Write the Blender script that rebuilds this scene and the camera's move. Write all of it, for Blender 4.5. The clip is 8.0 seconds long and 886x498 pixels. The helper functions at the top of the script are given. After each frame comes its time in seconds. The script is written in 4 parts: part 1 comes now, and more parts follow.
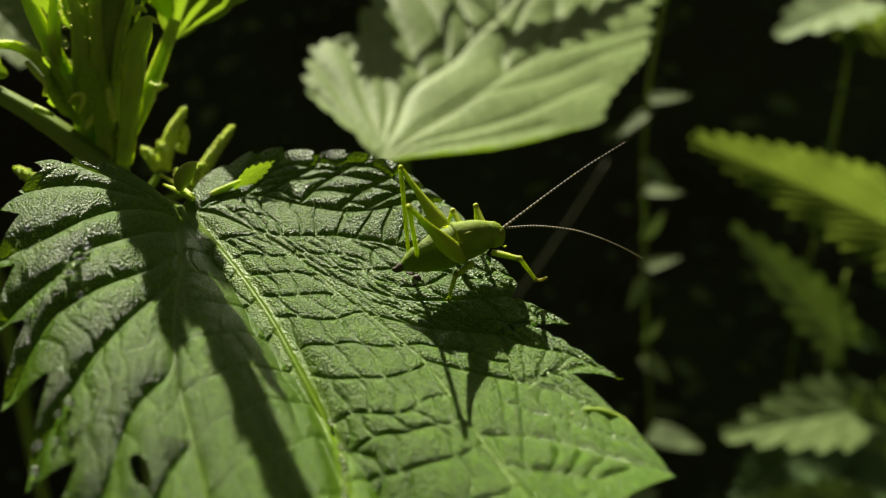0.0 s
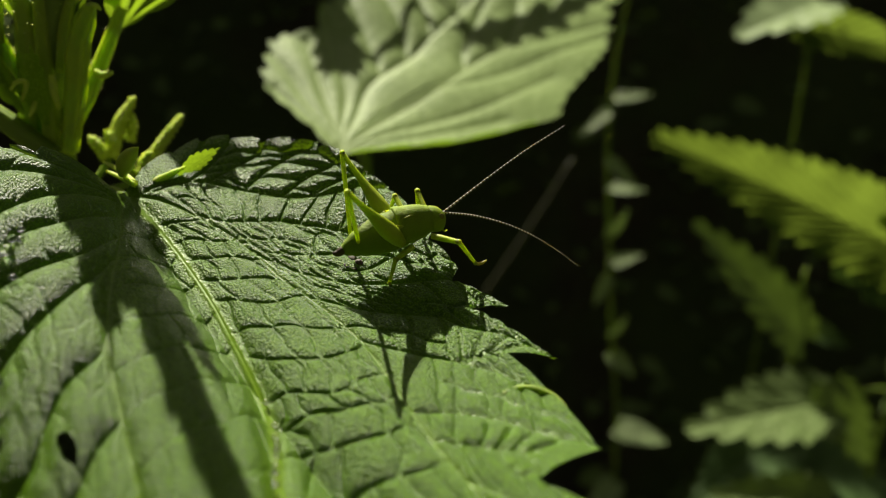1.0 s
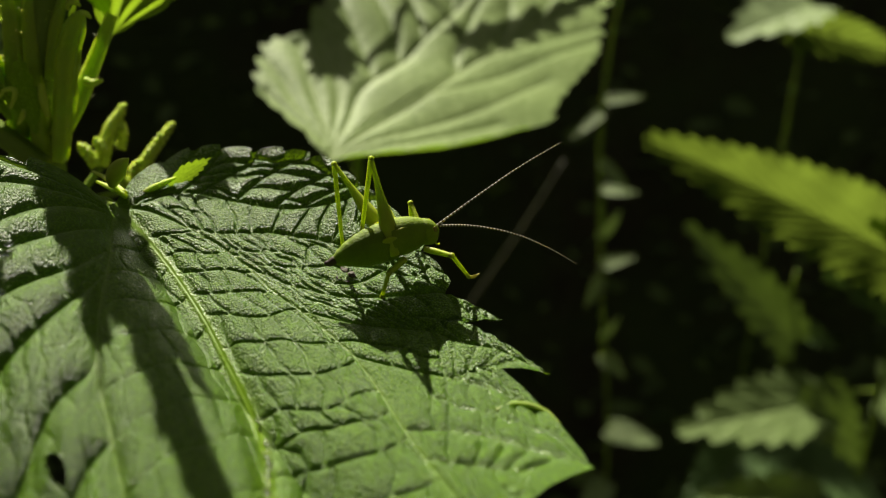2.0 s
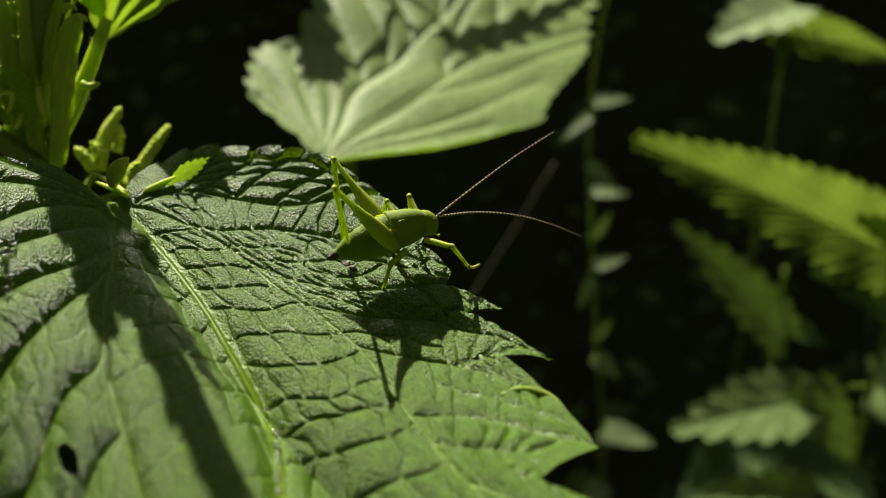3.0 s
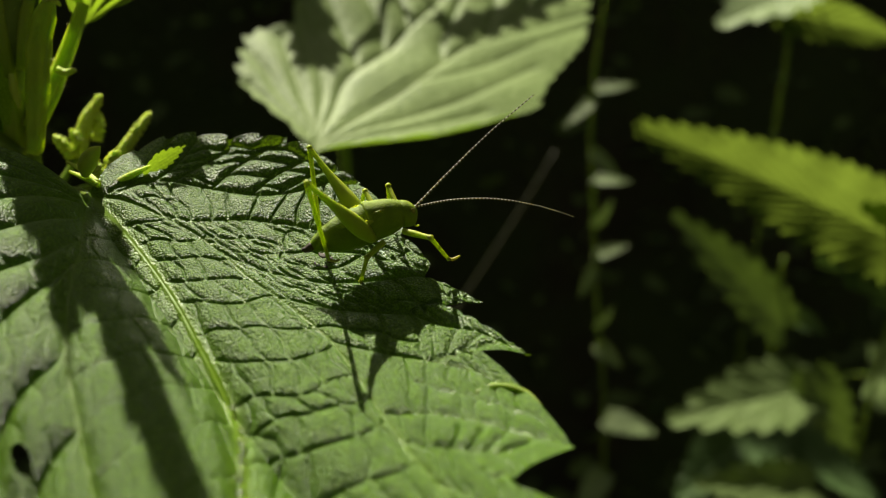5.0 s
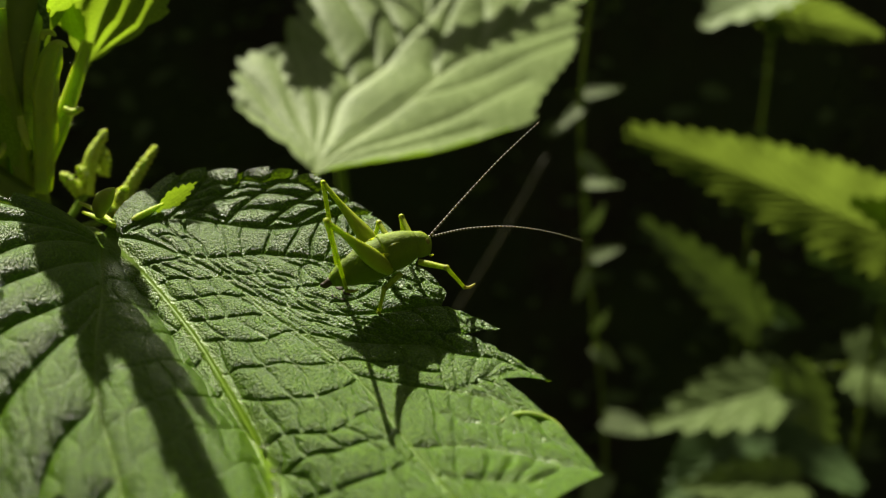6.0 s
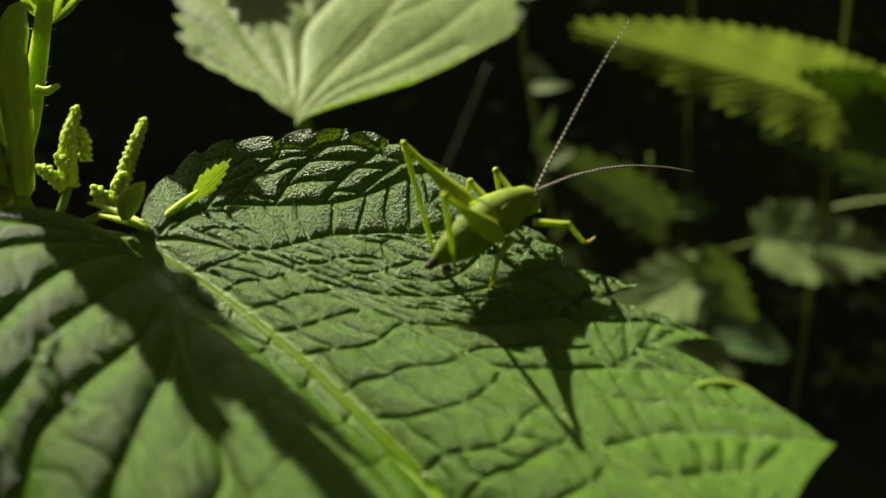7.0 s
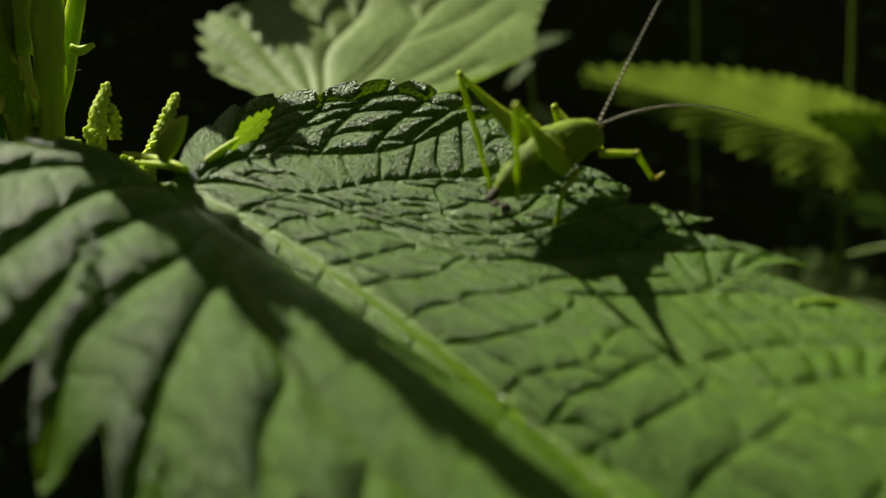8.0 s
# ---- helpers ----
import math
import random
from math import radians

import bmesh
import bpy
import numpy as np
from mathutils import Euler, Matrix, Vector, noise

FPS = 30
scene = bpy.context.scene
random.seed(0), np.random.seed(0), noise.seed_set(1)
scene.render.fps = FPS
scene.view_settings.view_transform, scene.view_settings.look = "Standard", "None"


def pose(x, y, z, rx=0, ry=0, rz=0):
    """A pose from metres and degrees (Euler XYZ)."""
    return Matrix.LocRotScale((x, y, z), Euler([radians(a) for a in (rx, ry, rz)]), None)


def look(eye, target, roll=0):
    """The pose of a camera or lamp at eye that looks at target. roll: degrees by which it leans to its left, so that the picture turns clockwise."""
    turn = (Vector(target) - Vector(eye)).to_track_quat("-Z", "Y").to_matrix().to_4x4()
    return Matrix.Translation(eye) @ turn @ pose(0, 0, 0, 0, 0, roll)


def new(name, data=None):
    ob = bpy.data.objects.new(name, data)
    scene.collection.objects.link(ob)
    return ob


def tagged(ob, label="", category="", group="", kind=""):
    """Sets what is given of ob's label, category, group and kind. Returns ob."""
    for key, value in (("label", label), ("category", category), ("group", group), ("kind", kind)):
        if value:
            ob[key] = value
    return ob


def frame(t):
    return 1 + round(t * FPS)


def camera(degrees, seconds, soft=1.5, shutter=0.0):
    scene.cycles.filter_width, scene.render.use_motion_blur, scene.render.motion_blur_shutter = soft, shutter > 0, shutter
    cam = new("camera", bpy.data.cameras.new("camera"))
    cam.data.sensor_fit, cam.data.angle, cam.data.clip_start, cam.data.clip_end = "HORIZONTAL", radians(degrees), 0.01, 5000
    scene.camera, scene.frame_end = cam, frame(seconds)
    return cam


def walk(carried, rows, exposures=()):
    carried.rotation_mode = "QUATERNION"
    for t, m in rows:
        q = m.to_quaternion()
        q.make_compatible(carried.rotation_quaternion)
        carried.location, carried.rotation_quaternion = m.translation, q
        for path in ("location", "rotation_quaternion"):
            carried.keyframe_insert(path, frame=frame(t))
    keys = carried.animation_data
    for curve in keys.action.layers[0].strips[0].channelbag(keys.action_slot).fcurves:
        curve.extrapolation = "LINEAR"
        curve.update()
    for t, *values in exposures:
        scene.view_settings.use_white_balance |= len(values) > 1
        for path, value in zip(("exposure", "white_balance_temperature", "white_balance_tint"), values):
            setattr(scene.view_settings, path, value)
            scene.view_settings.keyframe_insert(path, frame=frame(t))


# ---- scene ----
cam = camera(60.9, 8.0, 1.2)

# All plans below are in centimetres from the first eye, which hangs 60 cm over the ground.
CM, EYE = 0.01, 60.0


def W(x, y, z):
    return Vector((x * CM, y * CM, (z + EYE) * CM))


# seconds, eye in centimetres, yaw, pitch, roll in degrees
PATH = [
    (0.0, 0.034, 0.001, -0.023, 0.24, -21.91, -0.06),
    (0.5, 0.223, -0.592, 0.078, -0.98, -21.32, 0.68),
    (1.0, 0.467, -0.193, -0.187, -1.88, -21.80, 0.56),
    (2.5, 0.416, -0.070, 0.032, -2.80, -21.94, 0.89),
    (3.0, 0.307, -0.265, -0.190, -3.40, -21.26, 0.05),
    (3.5, 0.350, -0.592, -0.123, -3.75, -20.86, 0.90),
    (4.0, 0.656, -0.005, -0.266, -3.03, -22.20, 0.01),
    (4.5, 0.695, 0.005, -0.263, -2.80, -22.31, -0.07),
    (6.0, 0.350, -0.001, 0.129, -3.75, -22.00, -1.94),
    (6.5, -0.689, -0.187, 0.420, -7.73, -22.79, -6.95),
    (7.0, -1.651, 1.880, 0.211, -10.05, -28.96, -7.28),
    (7.5, -2.388, 2.232, -0.822, -11.74, -27.91, -7.63),
    (8.0, -2.465, 1.914, -1.292, -10.83, -23.10, -7.72),
]
EXPOSURE = 1.1
walk(cam, [(t, Matrix.Translation(W(x, y, z)) @ pose(0, 0, 0, 90 + pitch, 0, yaw) @ pose(0, 0, 0, 0, 0, roll)) for t, x, y, z, yaw, pitch, roll in PATH], [(0.0, EXPOSURE, 6500, 8), (6.5, EXPOSURE, 6500, 8), (7.0, EXPOSURE, 6500, 7), (7.5, EXPOSURE - 0.16, 6500, 5), (8.0, EXPOSURE - 0.42, 6500, 1)])
# the lens is focused on the insect, and wide open
cam.data.dof.use_dof, cam.data.dof.focus_distance, cam.data.dof.aperture_fstop = True, 0.099, 14.0

# ---- light ----
SUN = Vector((-0.24, 0.655, 0.717)).normalized()
world = bpy.data.worlds.new("world")
scene.world = world
world.use_nodes = True
sky = world.node_tree.nodes.new("ShaderNodeTexSky")
sky.sky_type, sky.sun_disc = "NISHITA", False
sky.ozone_density, sky.dust_density, sky.air_density = 0.2, 8.0, 0.6
sky.sun_elevation, sky.sun_rotation = math.asin(SUN.z), math.atan2(SUN.x, SUN.y)
background = world.node_tree.nodes["Background"]
background.inputs["Strength"].default_value = 0.012
world.node_tree.links.new(sky.outputs["Color"], background.inputs["Color"])
sun = new("sun", bpy.data.lights.new("sun", "SUN"))
sun.data.energy, sun.data.angle, sun.data.color = 5.0, radians(0.53), (1.0, 0.95, 0.74)
sun.matrix_world = look(W(-40, 110, 120), W(-40, 110, 120) - SUN)


# ---- materials ----
class Nodes:
    """A short hand for a material's node tree."""

    def __init__(self, name):
        self.mat = bpy.data.materials.new(name)
        self.mat.use_nodes = True
        self.tree = self.mat.node_tree
        self.bsdf = self.tree.nodes["Principled BSDF"]
        self.out = self.tree.nodes["Material Output"]

    def add(self, kind, **sockets):
        node = self.tree.nodes.new(kind)
        for key, value in sockets.items():
            self.put(node.inputs[key.replace("_", " ")], value)
        return node

    def put(self, socket, value):
        if isinstance(value, bpy.types.NodeSocket):
            self.tree.links.new(value, socket)
        else:
            socket.default_value = value

    def coords(self):
        return self.tree.nodes.new("ShaderNodeTexCoord").outputs["Object"]

    def noise(self, scale, detail=4.0, rough=0.6, vector=None):
        node = self.add("ShaderNodeTexNoise", Vector=vector or self.coords(), Scale=scale, Detail=detail, Roughness=rough)
        return node.outputs["Fac"]

    def ramp(self, fac, stops):
        node = self.add("ShaderNodeValToRGB", Fac=fac)
        ramp = node.color_ramp
        while len(ramp.elements) < len(stops):
            ramp.elements.new(0.5)
        for element, (place, colour) in zip(ramp.elements, stops):
            element.position, element.color = place, (*colour, 1.0)
        return node.outputs["Color"]

    def mix(self, fac, a, b, blend="MIX"):
        node = self.tree.nodes.new("ShaderNodeMix")
        node.data_type, node.blend_type = "RGBA", blend
        self.put(node.inputs["Factor"], fac)
        self.put(node.inputs["A"], a if isinstance(a, bpy.types.NodeSocket) else (*a, 1.0))
        self.put(node.inputs["B"], b if isinstance(b, bpy.types.NodeSocket) else (*b, 1.0))
        return node.outputs["Result"]

    def math(self, op, a, b=0.0):
        node = self.tree.nodes.new("ShaderNodeMath")
        node.operation = op
        self.put(node.inputs[0], a)
        self.put(node.inputs[1], b)
        return node.outputs[0]

    def attribute(self, name):
        node = self.tree.nodes.new("ShaderNodeAttribute")
        node.attribute_name = name
        return node.outputs["Fac"]


def leaf_material(name, blade, dark, vein, through_colour, through_share, rough=0.42, grain=2600.0, relief=0.00006, gloss=0.5):
    """Leaf tissue: a mottled blade, paler veins, fine grain with pit shade and glints in its colour, and light that
    passes through.
    """
    n = Nodes(name)
    co = n.coords()
    broad, fine = n.noise(90.0, 3.0, vector=co), n.noise(grain * 0.5, 5.0, 0.7, vector=co)
    colour = n.mix(broad, dark, blade)
    pebble = n.add("ShaderNodeTexVoronoi", Vector=co, Scale=grain)
    # pale dots of the leaf, with glints and the shade of pits put into colour
    speck = n.ramp(n.math("ADD", n.math("MULTIPLY", pebble.outputs["Distance"], 0.7), n.math("MULTIPLY", fine, 0.5)), [(0.27, (1.85, 1.75, 1.9)), (0.66, (0.45, 0.52, 0.36))])
    veins = n.attribute("vein")
    plain = n.math("SUBTRACT", 1.0, veins)
    colour = n.mix(plain, colour, speck, "MULTIPLY")
    colour = n.mix(n.math("MULTIPLY", veins, 0.6), colour, vein)
    height = n.math("MULTIPLY", plain, n.math("ADD", n.math("MULTIPLY", pebble.outputs["Distance"], -0.6), fine))
    bump = n.add("ShaderNodeBump", Strength=0.8, Distance=relief, Height=height)
    n.put(n.bsdf.inputs["Base Color"], colour)
    n.put(n.bsdf.inputs["Roughness"], n.math("ADD", n.math("MULTIPLY", fine, 0.25), rough - 0.12))
    n.put(n.bsdf.inputs["Specular IOR Level"], gloss)
    n.put(n.bsdf.inputs["Normal"], bump.outputs["Normal"])
    glow = n.add("ShaderNodeBsdfTranslucent", Color=n.mix(n.math("MULTIPLY", veins, 0.5), n.mix(broad, through_colour, tuple(c * 0.75 for c in through_colour)), vein), Normal=bump.outputs["Normal"])
    both = n.add("ShaderNodeMixShader", Fac=through_share)
    n.tree.links.new(n.bsdf.outputs["BSDF"], both.inputs[1])
    n.tree.links.new(glow.outputs["BSDF"], both.inputs[2])
    n.tree.links.new(both.outputs["Shader"], n.out.inputs["Surface"])
    return n.mat


def flesh_material(name, light, dark, scale=900.0, rough=0.45, share=0.25, relief=0.00004, depth=0.002):
    """Green stems, flowers and insect skin: waxy, mottled, slightly translucent."""
    n = Nodes(name)
    co = n.coords()
    broad, fine = n.noise(scale * 0.15, 3.0, vector=co), n.noise(scale * 2, 4.0, 0.65, vector=co)
    colour = n.mix(n.math("MULTIPLY", fine, 0.5), n.mix(broad, dark, light), dark)
    bump = n.add("ShaderNodeBump", Strength=0.7, Distance=relief, Height=fine)
    n.put(n.bsdf.inputs["Base Color"], colour)
    n.put(n.bsdf.inputs["Roughness"], rough)
    n.put(n.bsdf.inputs["Normal"], bump.outputs["Normal"])
    n.put(n.bsdf.inputs["Subsurface Weight"], min(1.0, share * 1.8))
    n.put(n.bsdf.inputs["Subsurface Radius"], (1.0, 1.15, 0.15))
    n.put(n.bsdf.inputs["Subsurface Scale"], depth)
    n.put(n.bsdf.inputs["Specular IOR Level"], 0.3)
    return n.mat


def soil_material():
    n = Nodes("soil")
    co = n.coords()
    broad, fine = n.noise(9.0, 5.0, vector=co), n.noise(120.0, 6.0, 0.7, vector=co)
    colour = n.ramp(n.math("MULTIPLY", n.math("ADD", broad, fine), 0.5), [(0.3, (0.016, 0.013, 0.008)), (0.5, (0.04, 0.032, 0.019)), (0.72, (0.08, 0.065, 0.04))])
    colour = n.mix(n.ramp(n.noise(4.0, 4.0, vector=co), [(0.4, (0, 0, 0)), (0.6, (1, 1, 1))]), colour, n.mix(fine, (0.025, 0.038, 0.01), (0.075, 0.1, 0.03)))
    bump = n.add("ShaderNodeBump", Strength=1.0, Distance=0.01, Height=fine)
    n.put(n.bsdf.inputs["Base Color"], colour)
    n.put(n.bsdf.inputs["Roughness"], 0.95)
    n.put(n.bsdf.inputs["Normal"], bump.outputs["Normal"])
    return n.mat


LEAF = leaf_material("nettle_leaf", (0.128, 0.255, 0.008), (0.086, 0.176, 0.004), (0.21, 0.33, 0.014), (0.24, 0.4, 0.01), 0.28, rough=0.33, grain=3400.0, relief=0.00036, gloss=0.4)
PALE = leaf_material("pale_leaf", (0.37, 0.46, 0.2), (0.3, 0.385, 0.15), (0.36, 0.45, 0.18), (0.3, 0.48, 0.03), 0.3, rough=0.55, grain=1800.0, gloss=0.12)
FRESH = leaf_material("fresh_leaf", (0.28, 0.38, 0.06), (0.17, 0.26, 0.035), (0.2, 0.3, 0.06), (0.35, 0.53, 0.02), 0.66, rough=0.45, gloss=0.2)
GLOW = leaf_material("glowing_leaf", (0.12, 0.2, 0.04), (0.08, 0.14, 0.03), (0.15, 0.24, 0.04), (0.31, 0.43, 0.05), 0.53, rough=0.5, gloss=0.15)
DULL = leaf_material("dull_leaf", (0.25, 0.32, 0.14), (0.17, 0.23, 0.085), (0.25, 0.32, 0.13), (0.18, 0.28, 0.03), 0.2, rough=0.5, grain=1500.0, gloss=0.2)
# leaf with shade put into its colour; it also lets little sun through
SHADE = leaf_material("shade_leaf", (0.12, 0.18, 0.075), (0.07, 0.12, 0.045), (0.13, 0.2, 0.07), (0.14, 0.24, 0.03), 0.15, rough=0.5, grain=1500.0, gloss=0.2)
STEM = flesh_material("green_stem", (0.22, 0.3, 0.04), (0.1, 0.15, 0.02), share=0.35)
FLOWER = flesh_material("flower_buds", (0.5, 0.58, 0.12), (0.34, 0.42, 0.05), 1600.0, 0.6, 0.5, 0.0001, 0.0012)
YOUNG = flesh_material("young_shoot", (0.46, 0.56, 0.06), (0.2, 0.29, 0.022), 500.0, 0.4, 0.55, 0.0005, 0.004)
# straw with the shade round the stalk put into its colour
STRAW = flesh_material("shaded_dry_stem", (0.07, 0.07, 0.035), (0.03, 0.03, 0.015), 500.0, 0.7, 0.05)
SKIN = flesh_material("insect_skin", (0.27, 0.35, 0.014), (0.08, 0.125, 0.004), 1300.0, 0.68, 0.4, 0.0002)
BELLY = flesh_material("insect_belly", (0.2, 0.27, 0.01), (0.07, 0.11, 0.003), 1300.0, 0.68, 0.35, 0.0002)
LIMB = flesh_material("insect_limb", (0.42, 0.47, 0.035), (0.24, 0.3, 0.018), 2600.0, 0.45, 0.4, 0.00006, 0.0015)
FOOT = flesh_material("insect_foot", (0.3, 0.24, 0.08), (0.14, 0.1, 0.03), 2600.0, 0.5, 0.2, 0.00004)
HORN = flesh_material("antenna_bands", (0.62, 0.6, 0.58), (0.45, 0.43, 0.4), 3000.0, 0.4, 0.0, 0.00001)
BAND = flesh_material("antenna_dark", (0.09, 0.05, 0.035), (0.03, 0.02, 0.015), 3000.0, 0.5, 0.05, 0.00001)
EYES = flesh_material("insect_eye", (0.2, 0.19, 0.05), (0.1, 0.08, 0.03), 2600.0, 0.25, 0.05, 0.00001)
BROWN = flesh_material("brown_spots", (0.075, 0.05, 0.025), (0.025, 0.016, 0.008), 2600.0, 0.6, 0.0)
WEED = leaf_material("weed_leaf", (0.33, 0.4, 0.22), (0.22, 0.28, 0.14), (0.28, 0.34, 0.18), (0.2, 0.3, 0.05), 0.1, rough=0.5, grain=1500.0, gloss=0.2)
SOIL = soil_material()


# ---- mesh helpers ----
def mesh_of(name, verts, faces, material, attributes=None):
    me = bpy.data.meshes.new(name)
    me.from_pydata([tuple(v) for v in verts], [], faces)
    me.polygons.foreach_set("use_smooth", [True] * len(me.polygons))
    for key, values in (attributes or {}).items():
        me.attributes.new(key, "FLOAT", "POINT").data.foreach_set("value", np.asarray(values, np.float32))
    me.materials.append(material)
    me.update()
    return me


def part(name, me, parent, label="", m=None):
    ob = new(name, me)
    ob.parent = parent
    if m is not None:
        ob.matrix_basis = m
    return tagged(ob, label)


def thing(name, label, category, m=None, group="", kind=""):
    ob = new(name)
    ob.empty_display_size = 0.005
    if m is not None:
        ob.matrix_basis = m
    return tagged(ob, label, category, group, kind)


def spline(points, steps):
    """A smooth line (Catmull-Rom) through points of any dimension."""
    p = np.array(points, float)
    p = np.vstack([2 * p[0] - p[1], p, 2 * p[-1] - p[-2]])
    out = []
    for i in range(1, len(p) - 2):
        for s in np.linspace(0, 1, steps, endpoint=False):
            a, b, c, d = p[i - 1 : i + 3]
            out.append(0.5 * (2 * b + (c - a) * s + (2 * a - 5 * b + 4 * c - d) * s**2 + (3 * b - a - 3 * c + d) * s**3))
    return np.array(out + [p[-2]])


def tube(points, radii, sides=10, steps=6, rings=None, ridge=0.0):
    """Verts and faces of a closed, bent rod. points in cm, radii in cm at those points; rings(s) may swell it."""
    line = spline(np.column_stack([np.array(points, float), np.array(radii, float)]), steps)
    axis, rad = line[:, :3], line[:, 3]
    way = np.gradient(axis, axis=0)
    way /= np.linalg.norm(way, axis=1)[:, None]
    up = np.array([0.3, 0.2, 1.0]) if abs(way[0][2]) < 0.8 else np.array([0.2, 1.0, 0.1])
    verts = []
    for k, (p, w, r) in enumerate(zip(axis, way, rad)):
        side = np.cross(w, up)
        side /= np.linalg.norm(side)
        up = np.cross(side, w)
        r = r * (rings(k / (len(axis) - 1)) if rings else 1.0)
        for a in np.linspace(0, 2 * np.pi, sides, endpoint=False):
            verts.append(p + r * (1 + ridge * math.cos(5 * a)) * (math.cos(a) * side + math.sin(a) * up))
    n = len(axis)
    faces = [(k * sides + j, k * sides + (j + 1) % sides, (k + 1) * sides + (j + 1) % sides, (k + 1) * sides + j) for k in range(n - 1) for j in range(sides)]
    faces += [tuple(range(sides))[::-1], tuple((n - 1) * sides + j for j in range(sides))]
    return np.array(verts), faces


def join(pieces):
    verts, faces, at = [], [], 0
    for v, f in pieces:
        verts.append(np.asarray(v))
        faces += [tuple(i + at for i in face) for face in f]
        at += len(v)
    return np.vstack(verts), faces


def place_cm(verts):
    """Centimetres from the first eye, to the world's metres."""
    v = np.array(verts, float)
    v[:, 2] += EYE
    return v * CM


def ball(centre, radii, sides=14, rings=9):
    verts, faces = [], []
    for i in range(rings + 1):
        lat = np.pi * (i / rings - 0.5)
        for j in range(sides):
            lon = 2 * np.pi * j / sides
            verts.append((centre[0] + radii[0] * math.cos(lat) * math.cos(lon), centre[1] + radii[1] * math.cos(lat) * math.sin(lon), centre[2] + radii[2] * math.sin(lat)))
    for i in range(rings):
        for j in range(sides):
            faces.append((i * sides + j, i * sides + (j + 1) % sides, (i + 1) * sides + (j + 1) % sides, (i + 1) * sides + j))
    return np.array(verts), faces


# ---- leaves ----
def toothed_side(tips, apex, side, depth=0.34, start=(0.0, 0.0)):
    """One half of a margin from the stalk to the apex: every tooth has a short front and a long, rounded back."""
    line = [(start[0], start[1] + 0.03 * side)]
    knots = [np.array((start[0], start[1] + 0.05 * side))] + [np.array(t[:2], float) for t in tips] + [np.array(apex, float)]
    cuts = [(0.3, depth)] + [t[2:] if len(t) > 2 else (0.2, depth) for t in tips]
    for k, (a, b) in enumerate(zip(knots, knots[1:])):
        gap = np.linalg.norm(b - a)
        inward = np.array((b - a)[::-1]) * (1, -1) / gap * side
        notch = a + cuts[k][0] * (b - a) + inward * cuts[k][1] * gap if k else a + 0.2 * (b - a)
        bulge = (notch + b) / 2 - inward * 0.13 * gap
        if k:
            line += [tuple(a + (notch - a) * s + inward * 0.05 * gap * math.sin(np.pi * s)) for s in (0.0, 0.33, 0.66)]
        line += [tuple((1 - s) ** 2 * notch + 2 * s * (1 - s) * bulge + s * s * b) for s in np.linspace(0, 1, 9, endpoint=False)]
    return line


def distance_to(points, lines):
    """The distance of 2D points from a set of polylines."""
    best = np.full(len(points), 1e9)
    for line in lines:
        for a, b in zip(line, line[1:]):
            d = b - a
            s = np.clip(((points - a) @ d) / (d @ d + 1e-12), 0, 1)
            best = np.minimum(best, np.hypot(*(points - a - s[:, None] * d).T))
    return best


def cells(points, spacing, seed):
    """Distance from the borders of irregular cells."""
    rng = np.random.default_rng(seed)
    lo, hi = points.min(0) - spacing, points.max(0) + spacing
    gx, gy = np.meshgrid(np.arange(lo[0], hi[0], spacing), np.arange(lo[1], hi[1], spacing))
    gx = gx + (np.arange(gx.shape[0]) % 2)[:, None] * spacing * 0.5
    seeds = np.column_stack([gx.ravel(), gy.ravel()]) + rng.uniform(-0.36, 0.36, (gx.size, 2)) * spacing
    out = np.empty(len(points))
    for k in range(0, len(points), 20000):
        d = np.sqrt(((points[k : k + 20000, None] - seeds[None]) ** 2).sum(-1))
        two = np.partition(d, 1, axis=1)[:, :2]
        out[k : k + 20000] = two.max(1) - two.min(1)
    return out * 0.5


